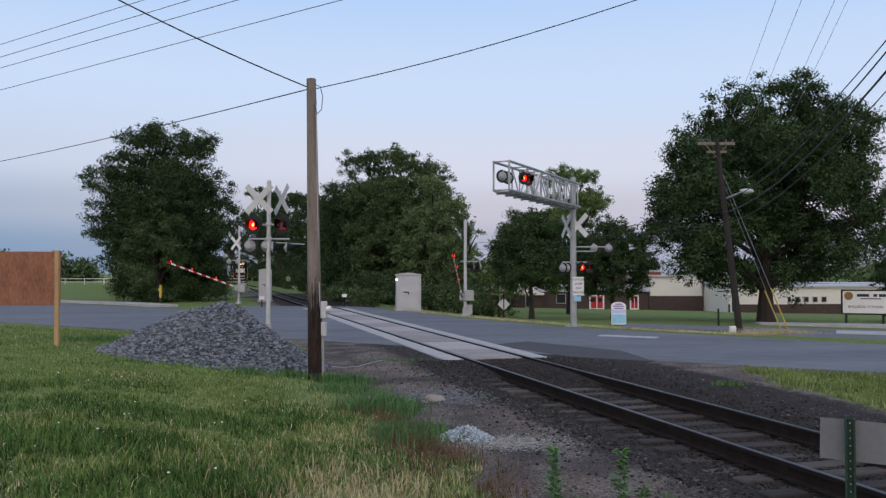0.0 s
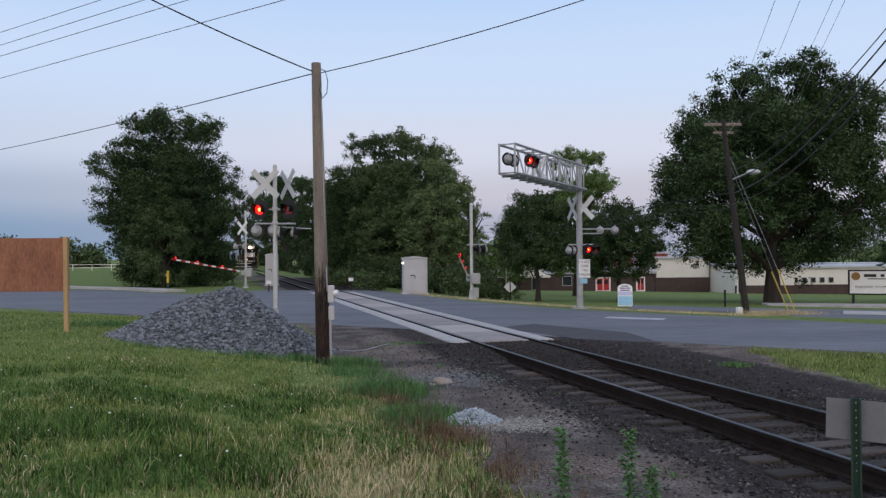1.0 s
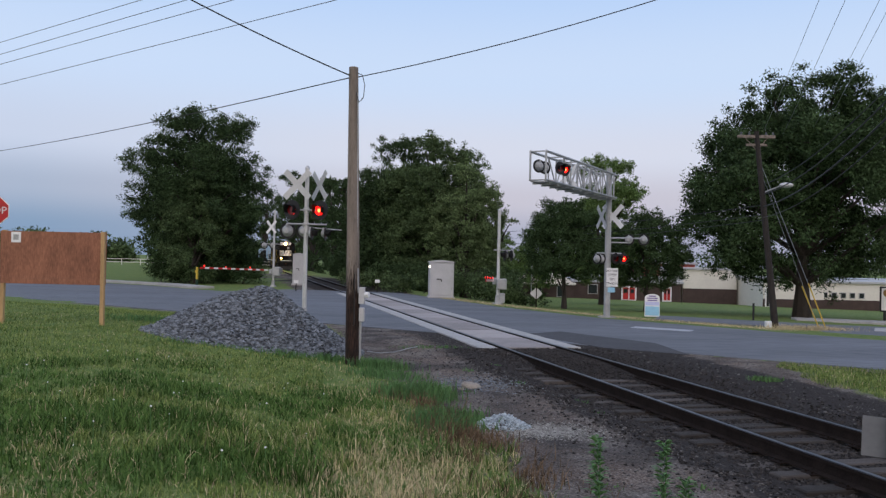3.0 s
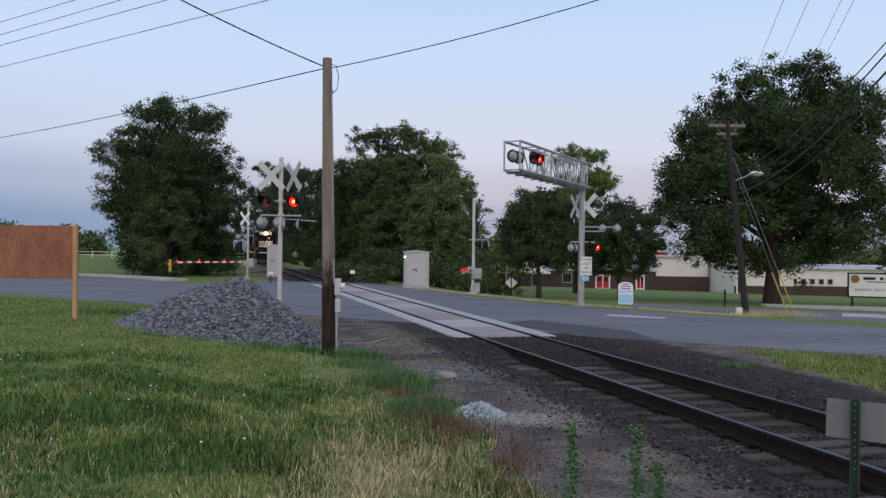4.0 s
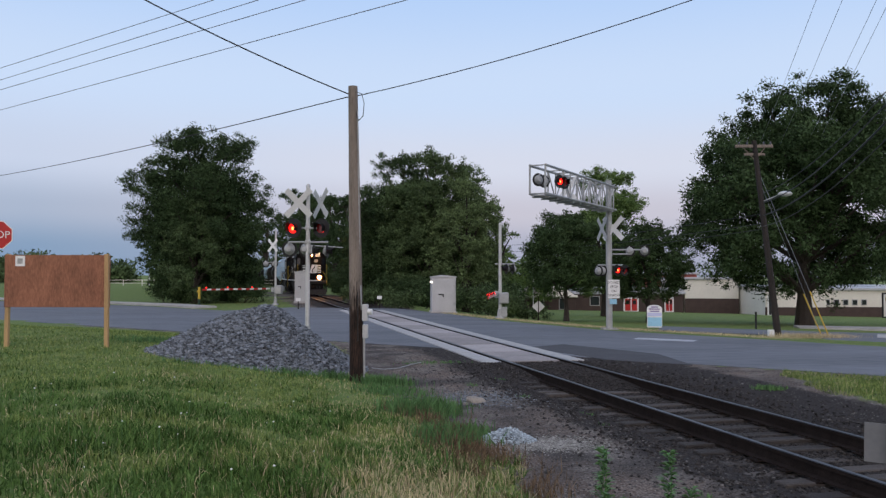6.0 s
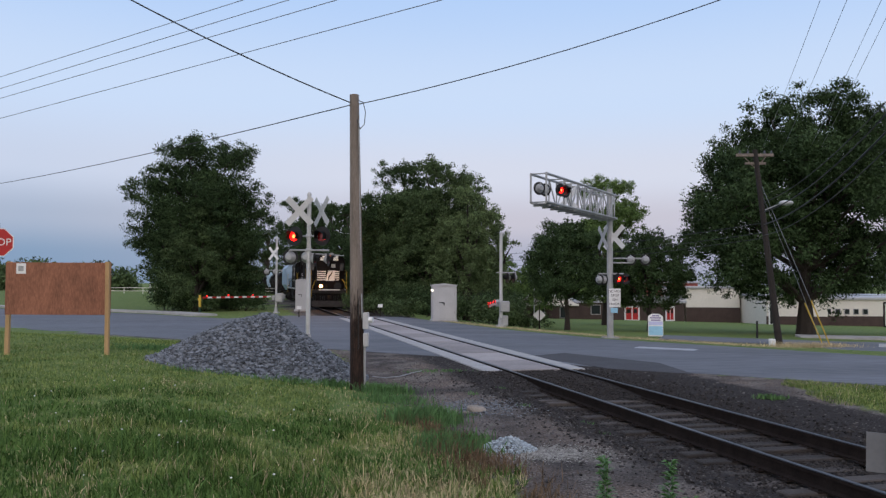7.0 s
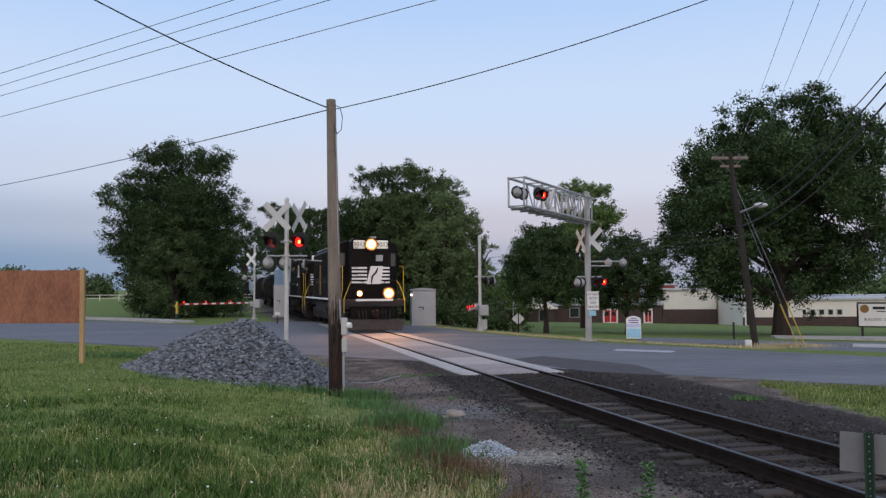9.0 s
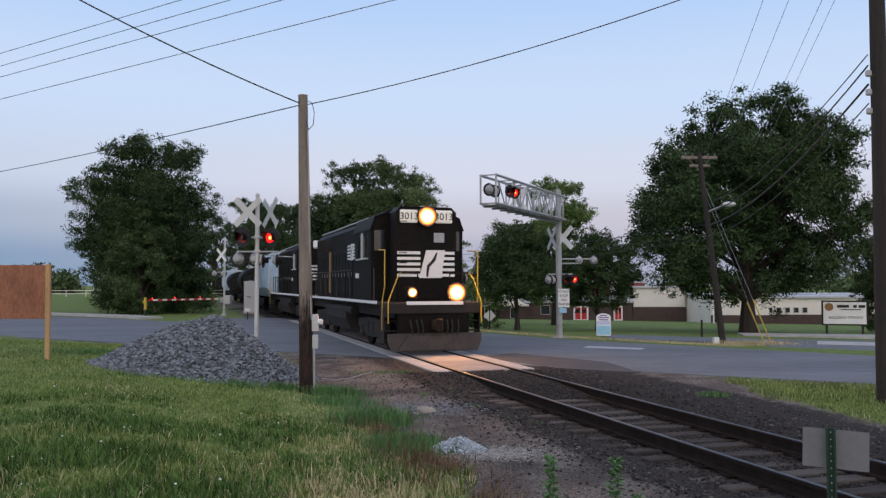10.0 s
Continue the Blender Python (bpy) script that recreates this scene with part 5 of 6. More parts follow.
def locomotive(parent, y0, lead, label):
    t = thing("locomotive", pose(0, y0, 0), label, "locomotive")
    t.parent = parent
    L = 18.0
    # frame, deck, pilot
    bm = B()
    box(bm, 0, L / 2, 1.28, 2.2, L - 1.2, 0.4, 0.03)
    box(bm, 0, L / 2, 1.52, 3.0, L - 1.6, 0.10, 0.01)
    box(bm, 0, 0.52, 1.40, 2.95, 0.78, 0.34, 0.03)
    box(bm, 0, L - 0.62, 1.40, 2.95, 0.55, 0.34, 0.03)
    part("underframe", bm, M_grime, t)
    bm = B()
    for sx in (-1, 1):
        box(bm, sx * 1.505, L / 2, 1.55, 0.02, L - 2.6, 0.09)
    box(bm, 0, 0.115, 1.55, 1.75, 0.03, 0.10)
    part("sill_stripe", bm, M_white, t, "white sill stripe")
    for ye, sg in ((0.0, 1), (L, -1)):
        bm = B()
        prism(bm, [(-1.45, 0.42), (-1.32, 0.13), (1.32, 0.13), (1.45, 0.42), (1.45, 0.66), (-1.45, 0.66)], ye + sg * 0.10, ye + sg * 0.16)
        prism(bm, [(-1.15, 0.17), (1.15, 0.17), (0.85, 0.60), (-0.85, 0.60)], ye + sg * 0.02, ye + sg * 0.10)
        part("plow", bm, M_plow, t, "worn steel snow plow")
        bm = B()
        box(bm, 0, ye + sg * 0.30, 0.98, 2.2, 0.16, 0.75, 0.03)
        part("pilot", bm, M_loco, t)
        bm = B()
        box(bm, 0, ye + sg * 0.10, 0.90, 0.26, 0.5, 0.32, 0.05)
        box(bm, 0.06, ye - sg * 0.12, 0.90, 0.22, 0.2, 0.42, 0.06)
        part("coupler", bm, M_rail, t, "rusty knuckle coupler")
        for x in (-0.75, -0.55, -0.4, 0.4, 0.55, 0.75):
            bm = B()
            handrail(bm, [(x, ye + sg * 0.22, 1.05), (x * 0.97, ye + sg * 0.08, 0.85), (x * 0.9, ye + sg * 0.1, 0.5)], 0.024)
            part("air_hose", bm, M_black, t, "hanging air hose")
        for sx in (-1, 1):
            bm = B()
            for k in range(4):
                box(bm, sx * 1.28, ye + sg * (0.62 + 0.02 * k), 0.42 + 0.29 * k, 0.42, 0.36, 0.035, 0.005)
            box(bm, sx * 1.49, ye + sg * 0.62, 0.88, 0.02, 0.5, 1.05)
            part("steps", bm, M_grime, t, "side steps")
            bm = B()
            handrail(bm, [(sx * 1.44, ye + sg * 0.08, 0.95), (sx * 1.44, ye + sg * 0.08, 1.6), (sx * 1.18, ye + sg * 0.06, 2.28), (sx * 1.05, ye + sg * 0.12, 2.45)], 0.018)
            handrail(bm, [(sx * 1.50, ye + sg * 0.62, 0.75), (sx * 1.50, ye + sg * 0.58, 1.65), (sx * 1.46, ye + sg * 0.45, 2.05), (sx * 1.46, ye + sg * 0.45, 3.12), (sx * 1.44, ye + sg * 1.35, 3.16)], 0.018)
            part("grab_rail", bm, M_yellow, t, "yellow corner handrails")
        bm = B()
        handrail(bm, [(-1.05, ye + sg * 0.12, 2.45), (-0.5, ye + sg * 0.25, 2.42), (-0.5, ye + sg * 0.45, 1.6)], 0.02)
        handrail(bm, [(1.05, ye + sg * 0.12, 2.45), (0.5, ye + sg * 0.25, 2.42), (0.5, ye + sg * 0.45, 1.6)], 0.02)
        part("end_rail", bm, M_loco, t)
    # short hood, full height
    bm = B()
    prism(bm, hood_shape(0.98, 1.57, 4.50, 0.16), 1.10, 2.4)
    part("short_hood", bm, M_loco, t)
    # cab
    bm = B()
    prism(bm, [(-1.50, 1.57), (1.50, 1.57), (1.53, 3.80), (1.38, 4.22), (0.75, 4.48), (-0.75, 4.48), (-1.38, 4.22), (-1.53, 3.80)], 2.1, 4.7)
    cab = part("cab", bm, M_loco, t)
    bm = B()
    prism(bm, [(-1.56, 3.84), (-1.41, 4.26), (-0.77, 4.53), (0.77, 4.53), (1.41, 4.26), (1.56, 3.84), (1.40, 4.20), (0.75, 4.46), (-0.75, 4.46), (-1.40, 4.20)], 2.05, 4.95)
    part("roof", bm, M_loco, cab)
    for sx in (-1, 1):
        for yy, ww in ((2.85, 0.62), (3.85, 0.62)):
            part("window", box(B(), sx * 1.525, yy, 3.32, 0.03, ww, 0.72, 0.01), M_glass, cab, "dark side window")
        bm = B()
        box(bm, sx * 1.56, 3.32, 3.35, 0.06, 0.16, 0.86, 0.01)
        box(bm, sx * 1.56, 3.35, 2.93, 0.09, 1.7, 0.05, 0.01)
        part("wind_deflector", bm, M_alu, cab, "pale wind deflector and armrest")
        bm = B()
        box(bm, sx * 1.25, 2.085, 3.5, 0.34, 0.03, 0.66, 0.01)
        part("front_window", bm, M_glass, cab, "narrow front window")
        bm = B()
        box(bm, sx * 1.53, 4.25, 2.4, 0.015, 0.5, 0.16)
        part("number", bm, M_white, cab, "plain pale road number bar")
    # long hood
    bm = B()
    prism(bm, hood_shape(0.98, 1.57, 4.42, 0.2), 4.6, L - 1.0)
    hood = part("long_hood", bm, M_loco, t)
    for sx in (-1, 1):
        for k in range(15):
            bm = B()
            box(bm, sx * 0.985, 5.35 + k * 0.72, 2.55, 0.025, 0.64, 1.7, 0.012)
            d = part("hood_door", bm, M_loco, hood)
            bm = B()
            box(bm, sx * 1.005, 5.12 + k * 0.72, 2.5, 0.02, 0.03, 0.16)
            part("latch", bm, M_galv, d)
        bm = B()
        for k in range(3):
            box(bm, sx * 1.0, 13.2 + k * 1.1, 3.85, 0.05, 1.0, 0.6, 0.01)
        for k in range(22):
            box(bm, sx * 1.03, 12.8 + k * 0.15, 3.85, 0.02, 0.03, 0.56)
        part("radiator_grille", bm, M_grime, hood, "radiator intake grille")
        bm = B()
        posts = list(np.arange(1.9, L - 1.4, 1.35))
        for p in posts:
            cyl(bm, (sx * 1.46, p, 1.55), (sx * 1.46, p, 2.62), 0.02, 0.02, 6)
        handrail(bm, [(sx * 1.46, 5.9, 2.62), (sx * 1.46, posts[-1], 2.62)], 0.02)
        part("side_rail", bm, M_plow if lead else M_loco, t, "side walkway handrail")
    bm = B()
    for yy in (12.9, 14.3, 15.7):
        cyl(bm, (0, yy, 4.40), (0, yy, 4.62), 0.62, 0.58, 20)
    box(bm, 0, 9.0, 4.55, 0.55, 0.9, 0.35, 0.05)
    box(bm, 0, 7.2, 4.52, 0.9, 1.6, 0.22, 0.05)
    part("roof_fan", bm, M_grime, hood, "roof fans and exhaust stack")
    bm = B()
    handrail(bm, [(-0.8, 5.9, 4.50), (-0.8, 16.5, 4.50)], 0.03)
    part("roof_pipe", bm, M_alu, hood, "pale roof edge pipe")
    # air horn and antennas
    bm = B()
    for k in (-0.1, 0, 0.1):
        cyl(bm, (k + 0.5, 3.6, 4.68), (k + 0.5, 3.1, 4.68), 0.02, 0.05, 8)
    box(bm, 0.5, 3.7, 4.6, 0.3, 0.1, 0.16)
    part("horn", bm, M_galv, cab)
    # tank and trucks
    bm = B()
    prism(bm, [(-1.40, 0.85), (-1.18, 0.42), (1.18, 0.42), (1.40, 0.85), (1.40, 1.12), (-1.40, 1.12)], 7.0, 11.4)
    part("fuel_tank", bm, M_grime, t, "grimy fuel tank")
    bm = B()
    for sx in (-1, 1):
        cyl(bm, (sx * 1.25, 6.0, 1.18), (sx * 1.25, 12.0, 1.18), 0.16, 0.16, 12)
    part("air_tank", bm, M_grime, t, "long air reservoirs")
    bogie(t, 4.0, 2, 2.74)
    bogie(t, 14.0, 2, 2.74)
    for sx in (-1, 1):
        stripes_logo(t, pose(sx * 1.02, 8.0, 3.35, 0, 0, -90 * -sx if sx > 0 else -90), 1.5, 0.62)
        # upright tan panel on the hood side
        bm = B()
        box(bm, sx * 1.006, 13.0 if lead else 4.4, 2.9, 0.02, 0.55, 2.3)
        part("tan_panel", bm, M_tan, hood, "tan hood panel")
    # front face
    stripes_logo(t, pose(0, 1.085, 2.73), 1.84, 0.86)
    for x in (-0.56, 0.56):
        nb = part("number_board", box(B(), x, 1.07, 4.20, 0.56, 0.08, 0.40, 0.03), G_number if lead else M_white, t, "lit white number board")
        if lead:
            writing("numerals", "3013", 0.30, M_black, nb, pose(x, 1.022, 4.19, 90, 0, 0))
    bm = B()
    box(bm, 0, 1.06, 4.20, 0.54, 0.10, 0.46, 0.03)
    cyl(bm, (0, 1.02, 4.2), (0, 0.96, 4.2), 0.24, 0.25, 24)
    hl = part("headlight", bm, M_loco, t, "headlight in a black housing")

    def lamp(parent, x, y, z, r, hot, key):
        """A domed lens before a wide disc that imitates its halo, with a dark back; the lit one swivels in its housing
        as it flashes.
        """
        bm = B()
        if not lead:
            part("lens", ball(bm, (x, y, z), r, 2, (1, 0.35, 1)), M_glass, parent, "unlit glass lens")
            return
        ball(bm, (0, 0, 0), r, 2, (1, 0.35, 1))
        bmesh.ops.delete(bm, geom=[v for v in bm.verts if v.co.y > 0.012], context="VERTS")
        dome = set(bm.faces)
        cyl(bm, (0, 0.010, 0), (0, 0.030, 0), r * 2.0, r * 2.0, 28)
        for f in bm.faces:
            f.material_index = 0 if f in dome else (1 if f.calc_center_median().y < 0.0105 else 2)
        LAMPS[key] = (lamp_unit("lens", bm, (hot, halo_dish("halo_dish", r * 2.0, 60.0), M_black), parent, pose(x, y, z), "glowing lens on a disc with a painted amber halo"), Vector((x, y, z)))
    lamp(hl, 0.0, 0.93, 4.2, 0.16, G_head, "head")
    # lens and halo sizes follow each lamp's glare, so the pair differs
    for x, r in ((-0.69, 0.08), (0.69, 0.155)):
        bm = B()
        box(bm, x, 0.30, 1.86, 0.34, 0.24, 0.34, 0.04)
        box(bm, x, 0.28, 1.64, 0.08, 0.08, 0.2)
        dl = part("ditch_light", bm, M_loco, t, "ditch light on the front deck")
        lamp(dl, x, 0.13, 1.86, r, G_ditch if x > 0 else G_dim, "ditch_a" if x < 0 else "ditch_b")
    bm = B()
    box(bm, 0.42, 1.09, 3.55, 0.34, 0.03, 0.30, 0.01)
    part("class_light", bm, M_galv, t, "small pale plate on the hood")
    for k in range(8):
        bm = B()
        handrail(bm, [(-0.86, 1.08, 1.8 + k * 0.32), (-0.86, 1.02, 1.8 + k * 0.32), (-0.64, 1.02, 1.8 + k * 0.32), (-0.64, 1.08, 1.8 + k * 0.32)], 0.012)
        part("rung", bm, M_loco, t)
    return t


def freight_car(parent, y0, length, kind):
    names = {"hopper": ("hopper_car", "pale blue covered hopper car"), "tank": ("tank_car", "dark tank car with a pale dome"), "gondola": ("gondola_car", "dark open freight car")}
    nm, label = names[kind]
    t = thing(nm, pose(0, y0, 0), label, "freight car")
    t.parent = parent
    bm = B()
    box(bm, 0, length / 2, 1.05, 0.7, length - 0.6, 0.35, 0.03)
    box(bm, 0, 0.4, 1.1, 2.7, 0.5, 0.3, 0.03)
    box(bm, 0, length - 0.4, 1.1, 2.7, 0.5, 0.3, 0.03)
    part("underframe", bm, M_grime, t)
    for y in (0.0, length):
        bm = B()
        box(bm, 0, y, 0.9, 0.26, 0.6, 0.3, 0.05)
        part("coupler", bm, M_rail, t)
    bm = B()
    if kind == "hopper":
        prism(bm, [(-1.1, 1.2), (1.1, 1.2), (1.52, 1.9), (1.52, 4.0), (1.2, 4.45), (-1.2, 4.45), (-1.52, 4.0), (-1.52, 1.9)], 0.9, length - 0.9)
        body = part("body", bm, M_paleblue, t)
        for k in range(9):
            for sx in (-1, 1):
                part("rib", box(B(), sx * 1.54, 1.4 + k * (length - 2.8) / 8, 2.95, 0.06, 0.10, 2.1), M_paleblue, body)
        bm = B()
        box(bm, 0, length / 2, 4.52, 0.8, length - 2.5, 0.12, 0.03)
        for k in range(4):
            cyl(bm, (0, 2.5 + k * (length - 5) / 3, 4.5), (0, 2.5 + k * (length - 5) / 3, 4.7), 0.45, 0.45, 14)
        part("hatch", bm, M_alu, body)
        bm = B()
        for k in range(3):
            yy = 3.2 + k * (length - 6.4) / 2
            box(bm, 0, yy, 0.85, 1.4, 1.4, 0.7, 0.2)
        part("chute", bm, M_grime, t)
    elif kind == "tank":
        cyl(bm, (0, 0.8, 2.6), (0, length - 0.8, 2.6), 1.42, 1.42, 28)
        ball(bm, (0, 0.8, 2.6), 1.42, 3, (1, 0.35, 1))
        ball(bm, (0, length - 0.8, 2.6), 1.42, 3, (1, 0.35, 1))
        body = part("body", bm, M_loco, t, smooth=True)
        bm = B()
        cyl(bm, (0, length / 2, 3.9), (0, length / 2, 4.35), 0.5, 0.5, 16)
        box(bm, 0, length / 2, 4.05, 1.2, 2.4, 0.06)
        part("dome", bm, M_alu, body)
    else:
        for sx in (-1, 1):
            box(bm, sx * 1.45, length / 2, 2.1, 0.1, length - 0.8, 1.8, 0.02)
            for k in range(10):
                box(bm, sx * 1.52, 0.8 + k * (length - 1.6) / 9, 2.1, 0.1, 0.14, 1.8)
        box(bm, 0, 0.45, 2.1, 2.9, 0.1, 1.8, 0.02)
        box(bm, 0, length - 0.45, 2.1, 2.9, 0.1, 1.8, 0.02)
        box(bm, 0, length / 2, 1.3, 2.9, length - 0.8, 0.12)
        part("body", bm, M_grime, t)
    bogie(t, 2.3, 2, 1.78, 0.42)
    bogie(t, length - 2.3, 2, 1.78, 0.42)
    return t


def build_train():
    """Engines and cars are things of their own, each keyed along the rails."""
    made = [(locomotive(None, 0, True, "black freight locomotive with lit headlights and white nose stripes"), 0.0),
            (locomotive(None, 0, False, "second black freight locomotive coupled behind the first"), 18.35)]
    y = 36.8
    for kind, ln in (("hopper", 13.0), ("gondola", 15.5), ("tank", 14.0), ("gondola", 15.5), ("tank", 14.0), ("hopper", 15.0), ("gondola", 15.5), ("gondola", 15.5), ("tank", 14.0), ("gondola", 15.5)):
        made.append((freight_car(None, 0, ln, kind), y))
        y += ln + 0.35
    return made


TRAIN = build_train()


# ---- grass, weeds and loose stones ----
def blades(name, spots, heights, material, label, width=0.007, lean=0.35, category="grass"):
    rng = np.random.default_rng(17)
    n = len(spots)
    P = np.array(spots)
    H = np.array(heights)[:, None]
    a = rng.uniform(0, 2 * np.pi, n)
    side = np.stack([np.cos(a), np.sin(a), np.zeros(n)], 1) * (width * rng.uniform(0.6, 1.6, (n, 1)))
    b = rng.uniform(0, 2 * np.pi, n)
    tip = np.stack([np.cos(b), np.sin(b), np.zeros(n)], 1) * H * np.abs(rng.normal(0, lean, (n, 1)))
    up = np.array([0, 0, 1.0])
    V = np.stack([P - side, P + side, P + tip * 0.35 + up * H * 0.6 + side * 0.7, P + tip * 0.35 + up * H * 0.6 - side * 0.7, P + tip + up * H], 1).reshape(-1, 3)
    F = []
    for i in range(0, 5 * n, 5):
        F.append((i, i + 1, i + 2, i + 3))
        F.append((i + 3, i + 2, i + 4))
    return tagged(cloud(name, V.tolist(), F, material), label, category, kind="stuff")


def scatter_grass():
    rng = np.random.default_rng(3)
    green, gh, straw, sh, lush, lh, rust, rh = [], [], [], [], [], [], [], []
    for k in range(215000):
        # denser on the trodden crest of the bank
        if k % 5 < 2:
            p = on_track(rng.uniform(-12, 3.4), rng.uniform(-3, 24))
            x, y = p.x, p.y
        else:
            x, y = rng.normal(-2.2, 2.6), rng.normal(8.0, 4.2)
        lat, s = track_coords(x, y)
        if s < -3:
            continue
        q = road_q(x, y)
        wob = noise.noise((x * 0.7, y * 0.7, 3))
        if lat > 2.75 + 0.7 * wob or q > -0.4 - 0.3 * wob:
            continue
        if ((x + 5.0) / 2.35) ** 2 + ((y - 18.5) / 2.2) ** 2 < 0.95:
            continue
        edge = smooth((lat - 0.6 + 0.8 * wob) / 1.6)
        dry = 0.06 + 0.19 * edge + 0.26 * smooth(noise.noise((x * 0.5, y * 0.5, 9)) * 2.2 - 0.3) + 0.75 * math.exp(-((x + 0.65) ** 2 / 0.5 + (y - 7.0) ** 2 / 2.6))
        z = ground_z(x, y) - 0.01
        low = 0.52 + 0.48 * smooth((13.0 - y) / 5.0)
        patch = low * (0.75 + 0.5 * noise.noise((x * 0.45, y * 0.45, 5))) * (0.62 + 0.9 * max(0.0, noise.noise((x * 2.6, y * 2.6, 13)) + 0.15))
        if rng.uniform() < dry:
            straw.append((x, y, z))
            sh.append(rng.uniform(0.05, 0.2) * patch * (1.7 if rng.uniform() < 0.08 else 1))
        elif noise.noise((x * 0.8, y * 0.8, 21)) + 0.35 * noise.noise((x * 2.3, y * 2.3, 4)) > -0.05 - 0.05 * x - 0.14 * max(0.0, y - 11.5):
            green.append((x, y, z))
            gh.append(rng.uniform(0.04, 0.16) * patch * (1.9 if rng.uniform() < 0.05 else 1))
        else:
            lush.append((x, y, z))
            lh.append(rng.uniform(0.05, 0.24) * patch * (1.35 if rng.uniform() < 0.12 else 1))
    for _ in range(45000):
        d = rng.uniform(13, 32)
        a = radians(rng.uniform(10, 37))
        x, y = -math.sin(a) * d, math.cos(a) * d
        if road_q(x, y) < -0.3 and track_coords(x, y)[0] < 1.5 and ((x + 5.0) / 2.4) ** 2 + ((y - 18.5) / 2.25) ** 2 > 1:
            green.append((x, y, ground_z(x, y) - 0.01))
            gh.append(rng.uniform(0.03, 0.10))
    for _ in range(60000):
        x, y = rng.uniform(5.6, 13), rng.uniform(10, 20)
        lat, s = track_coords(x, y)
        q = road_q(x, y) + 0.5 * noise.noise((x * 0.9, y * 0.9, 4))
        if q < -0.35 and lat > 10.4 + 0.26 * max(0, s - 12) + 0.6 * noise.noise((x, y, 8)):
            (straw if rng.uniform() < 0.07 else green).append((x, y, ground_z(x, y) - 0.01))
            (sh if len(sh) < len(straw) else gh).append(rng.uniform(0.03, 0.11))
    for _ in range(2500):
        x, y = 12.1 + rng.normal(0, 0.7), 29.4 + rng.normal(0, 0.3)
        straw.append((x, y, ground_z(x, y)))
        sh.append(rng.uniform(0.06, 0.22))
    for k in range(7000):
        u = rng.uniform()
        x, y = -1.6 + 12.4 * u + rng.normal(0, 0.35), 46.0 - 18.6 * u ** 0.8 + abs(rng.normal(0, 0.5)) + 0.3
        if road_q(x, y) > 8.2:
            straw.append((x, y, ground_z(x, y)))
            sh.append(rng.uniform(0.03, 0.11))
    for k in range(6000):
        p = on_track(rng.normal(2.75, 0.28), rng.uniform(4.5, 13.5))
        if noise.noise((p.x * 1.5, p.y * 1.5, 2)) > -0.1:
            rust.append((p.x, p.y, ground_z(p.x, p.y) - 0.01))
            rh.append(rng.uniform(0.05, 0.22))
    blades("grass", green, gh, M_blade, "rough yellowish-green grass on the bank", 0.0048, 0.8)
    blades("lush_grass", lush, lh, M_blade_cool, "lush green grass in patches on the bank", 0.0056, 0.75)
    blades("dead_weeds", rust, rh, M_rust, "brown dead weeds along the bank's edge", 0.005, 0.6, "dead weeds")
    blades("dry_grass", straw, sh, M_straw, "dry straw-coloured grass stalks on the bank", 0.004, 0.6, "dry grass")
    # verges on the other side and tufts at the pole
    tuft, th = [], []
    for cx, cy, rx, ry, k, h in ((-1.80, 16.35, 0.55, 0.35, 900, 0.20), (-2.85, 16.7, 0.35, 0.3, 350, 0.16), (-0.82, 13.0, 0.55, 0.55, 1500, 0.26), (-1.5, 15.2, 0.7, 0.6, 700, 0.14),
                                 (-4.6, 16.2, 1.8, 0.35, 500, 0.10), (5.6, 15.6, 0.3, 0.2, 200, 0.10), (-0.3, 11.0, 0.5, 0.8, 1000, 0.20), (-7.6, 20.2, 1.4, 0.6, 1200, 0.14), (-1.0, 19.9, 0.9, 0.3, 260, 0.06), (-3.6, 16.45, 0.5, 0.25, 260, 0.15)):
        for _ in range(k):
            x, y = cx + rng.normal(0, rx * 0.5), cy + rng.normal(0, ry * 0.5)
            tuft.append((x, y, ground_z(x, y) - 0.01))
            th.append(h * rng.uniform(0.4, 1.2))
    for _ in range(9):
        p = on_track(rng.uniform(3.2, 5.6), rng.uniform(6, 17))
        for _ in range(int(rng.uniform(8, 26))):
            x, y = p.x + rng.normal(0, 0.06), p.y + rng.normal(0, 0.06)
            tuft.append((x, y, ground_z(x, y) - 0.01))
            th.append(rng.uniform(0.02, 0.07))
    blades("weed_tufts", tuft, th, M_weed, "green weed tufts at the poles and verges", 0.009, 0.4, "weeds")


def tall_weed(x, y, h, seed):
    rng = np.random.default_rng(seed)
    t = thing("tall_weed", pose(x, y, ground_z(x, y) - 0.02), "tall leafy green weed growing in the gravel", "weed", "tall weeds")
    bm = B()
    cyl(bm, (0, 0, 0), (0.02, 0, h), 0.006, 0.003, 6)
    part("stem", bm, M_weed, t)
    V, F = [], []
    for i in range(200):
        z = h * (0.08 + 0.92 * (i / 200))
        a = rng.uniform(0, 2 * math.pi)
        ln = 0.145 * (1.05 - 0.6 * (i / 200)) * rng.uniform(0.7, 1.2)
        dx, dy = math.cos(a), math.sin(a)
        k = len(V)
        w = 0.014
        V += [(0, 0, z), (dx * ln * 0.5 - dy * w, dy * ln * 0.5 + dx * w, z + ln * 0.35), (dx * ln, dy * ln, z + ln * 0.3), (dx * ln * 0.5 + dy * w, dy * ln * 0.5 - dx * w, z + ln * 0.35)]
        F.append((k, k + 1, k + 2, k + 3))
    cloud("leaves", V, F, M_weed, t)


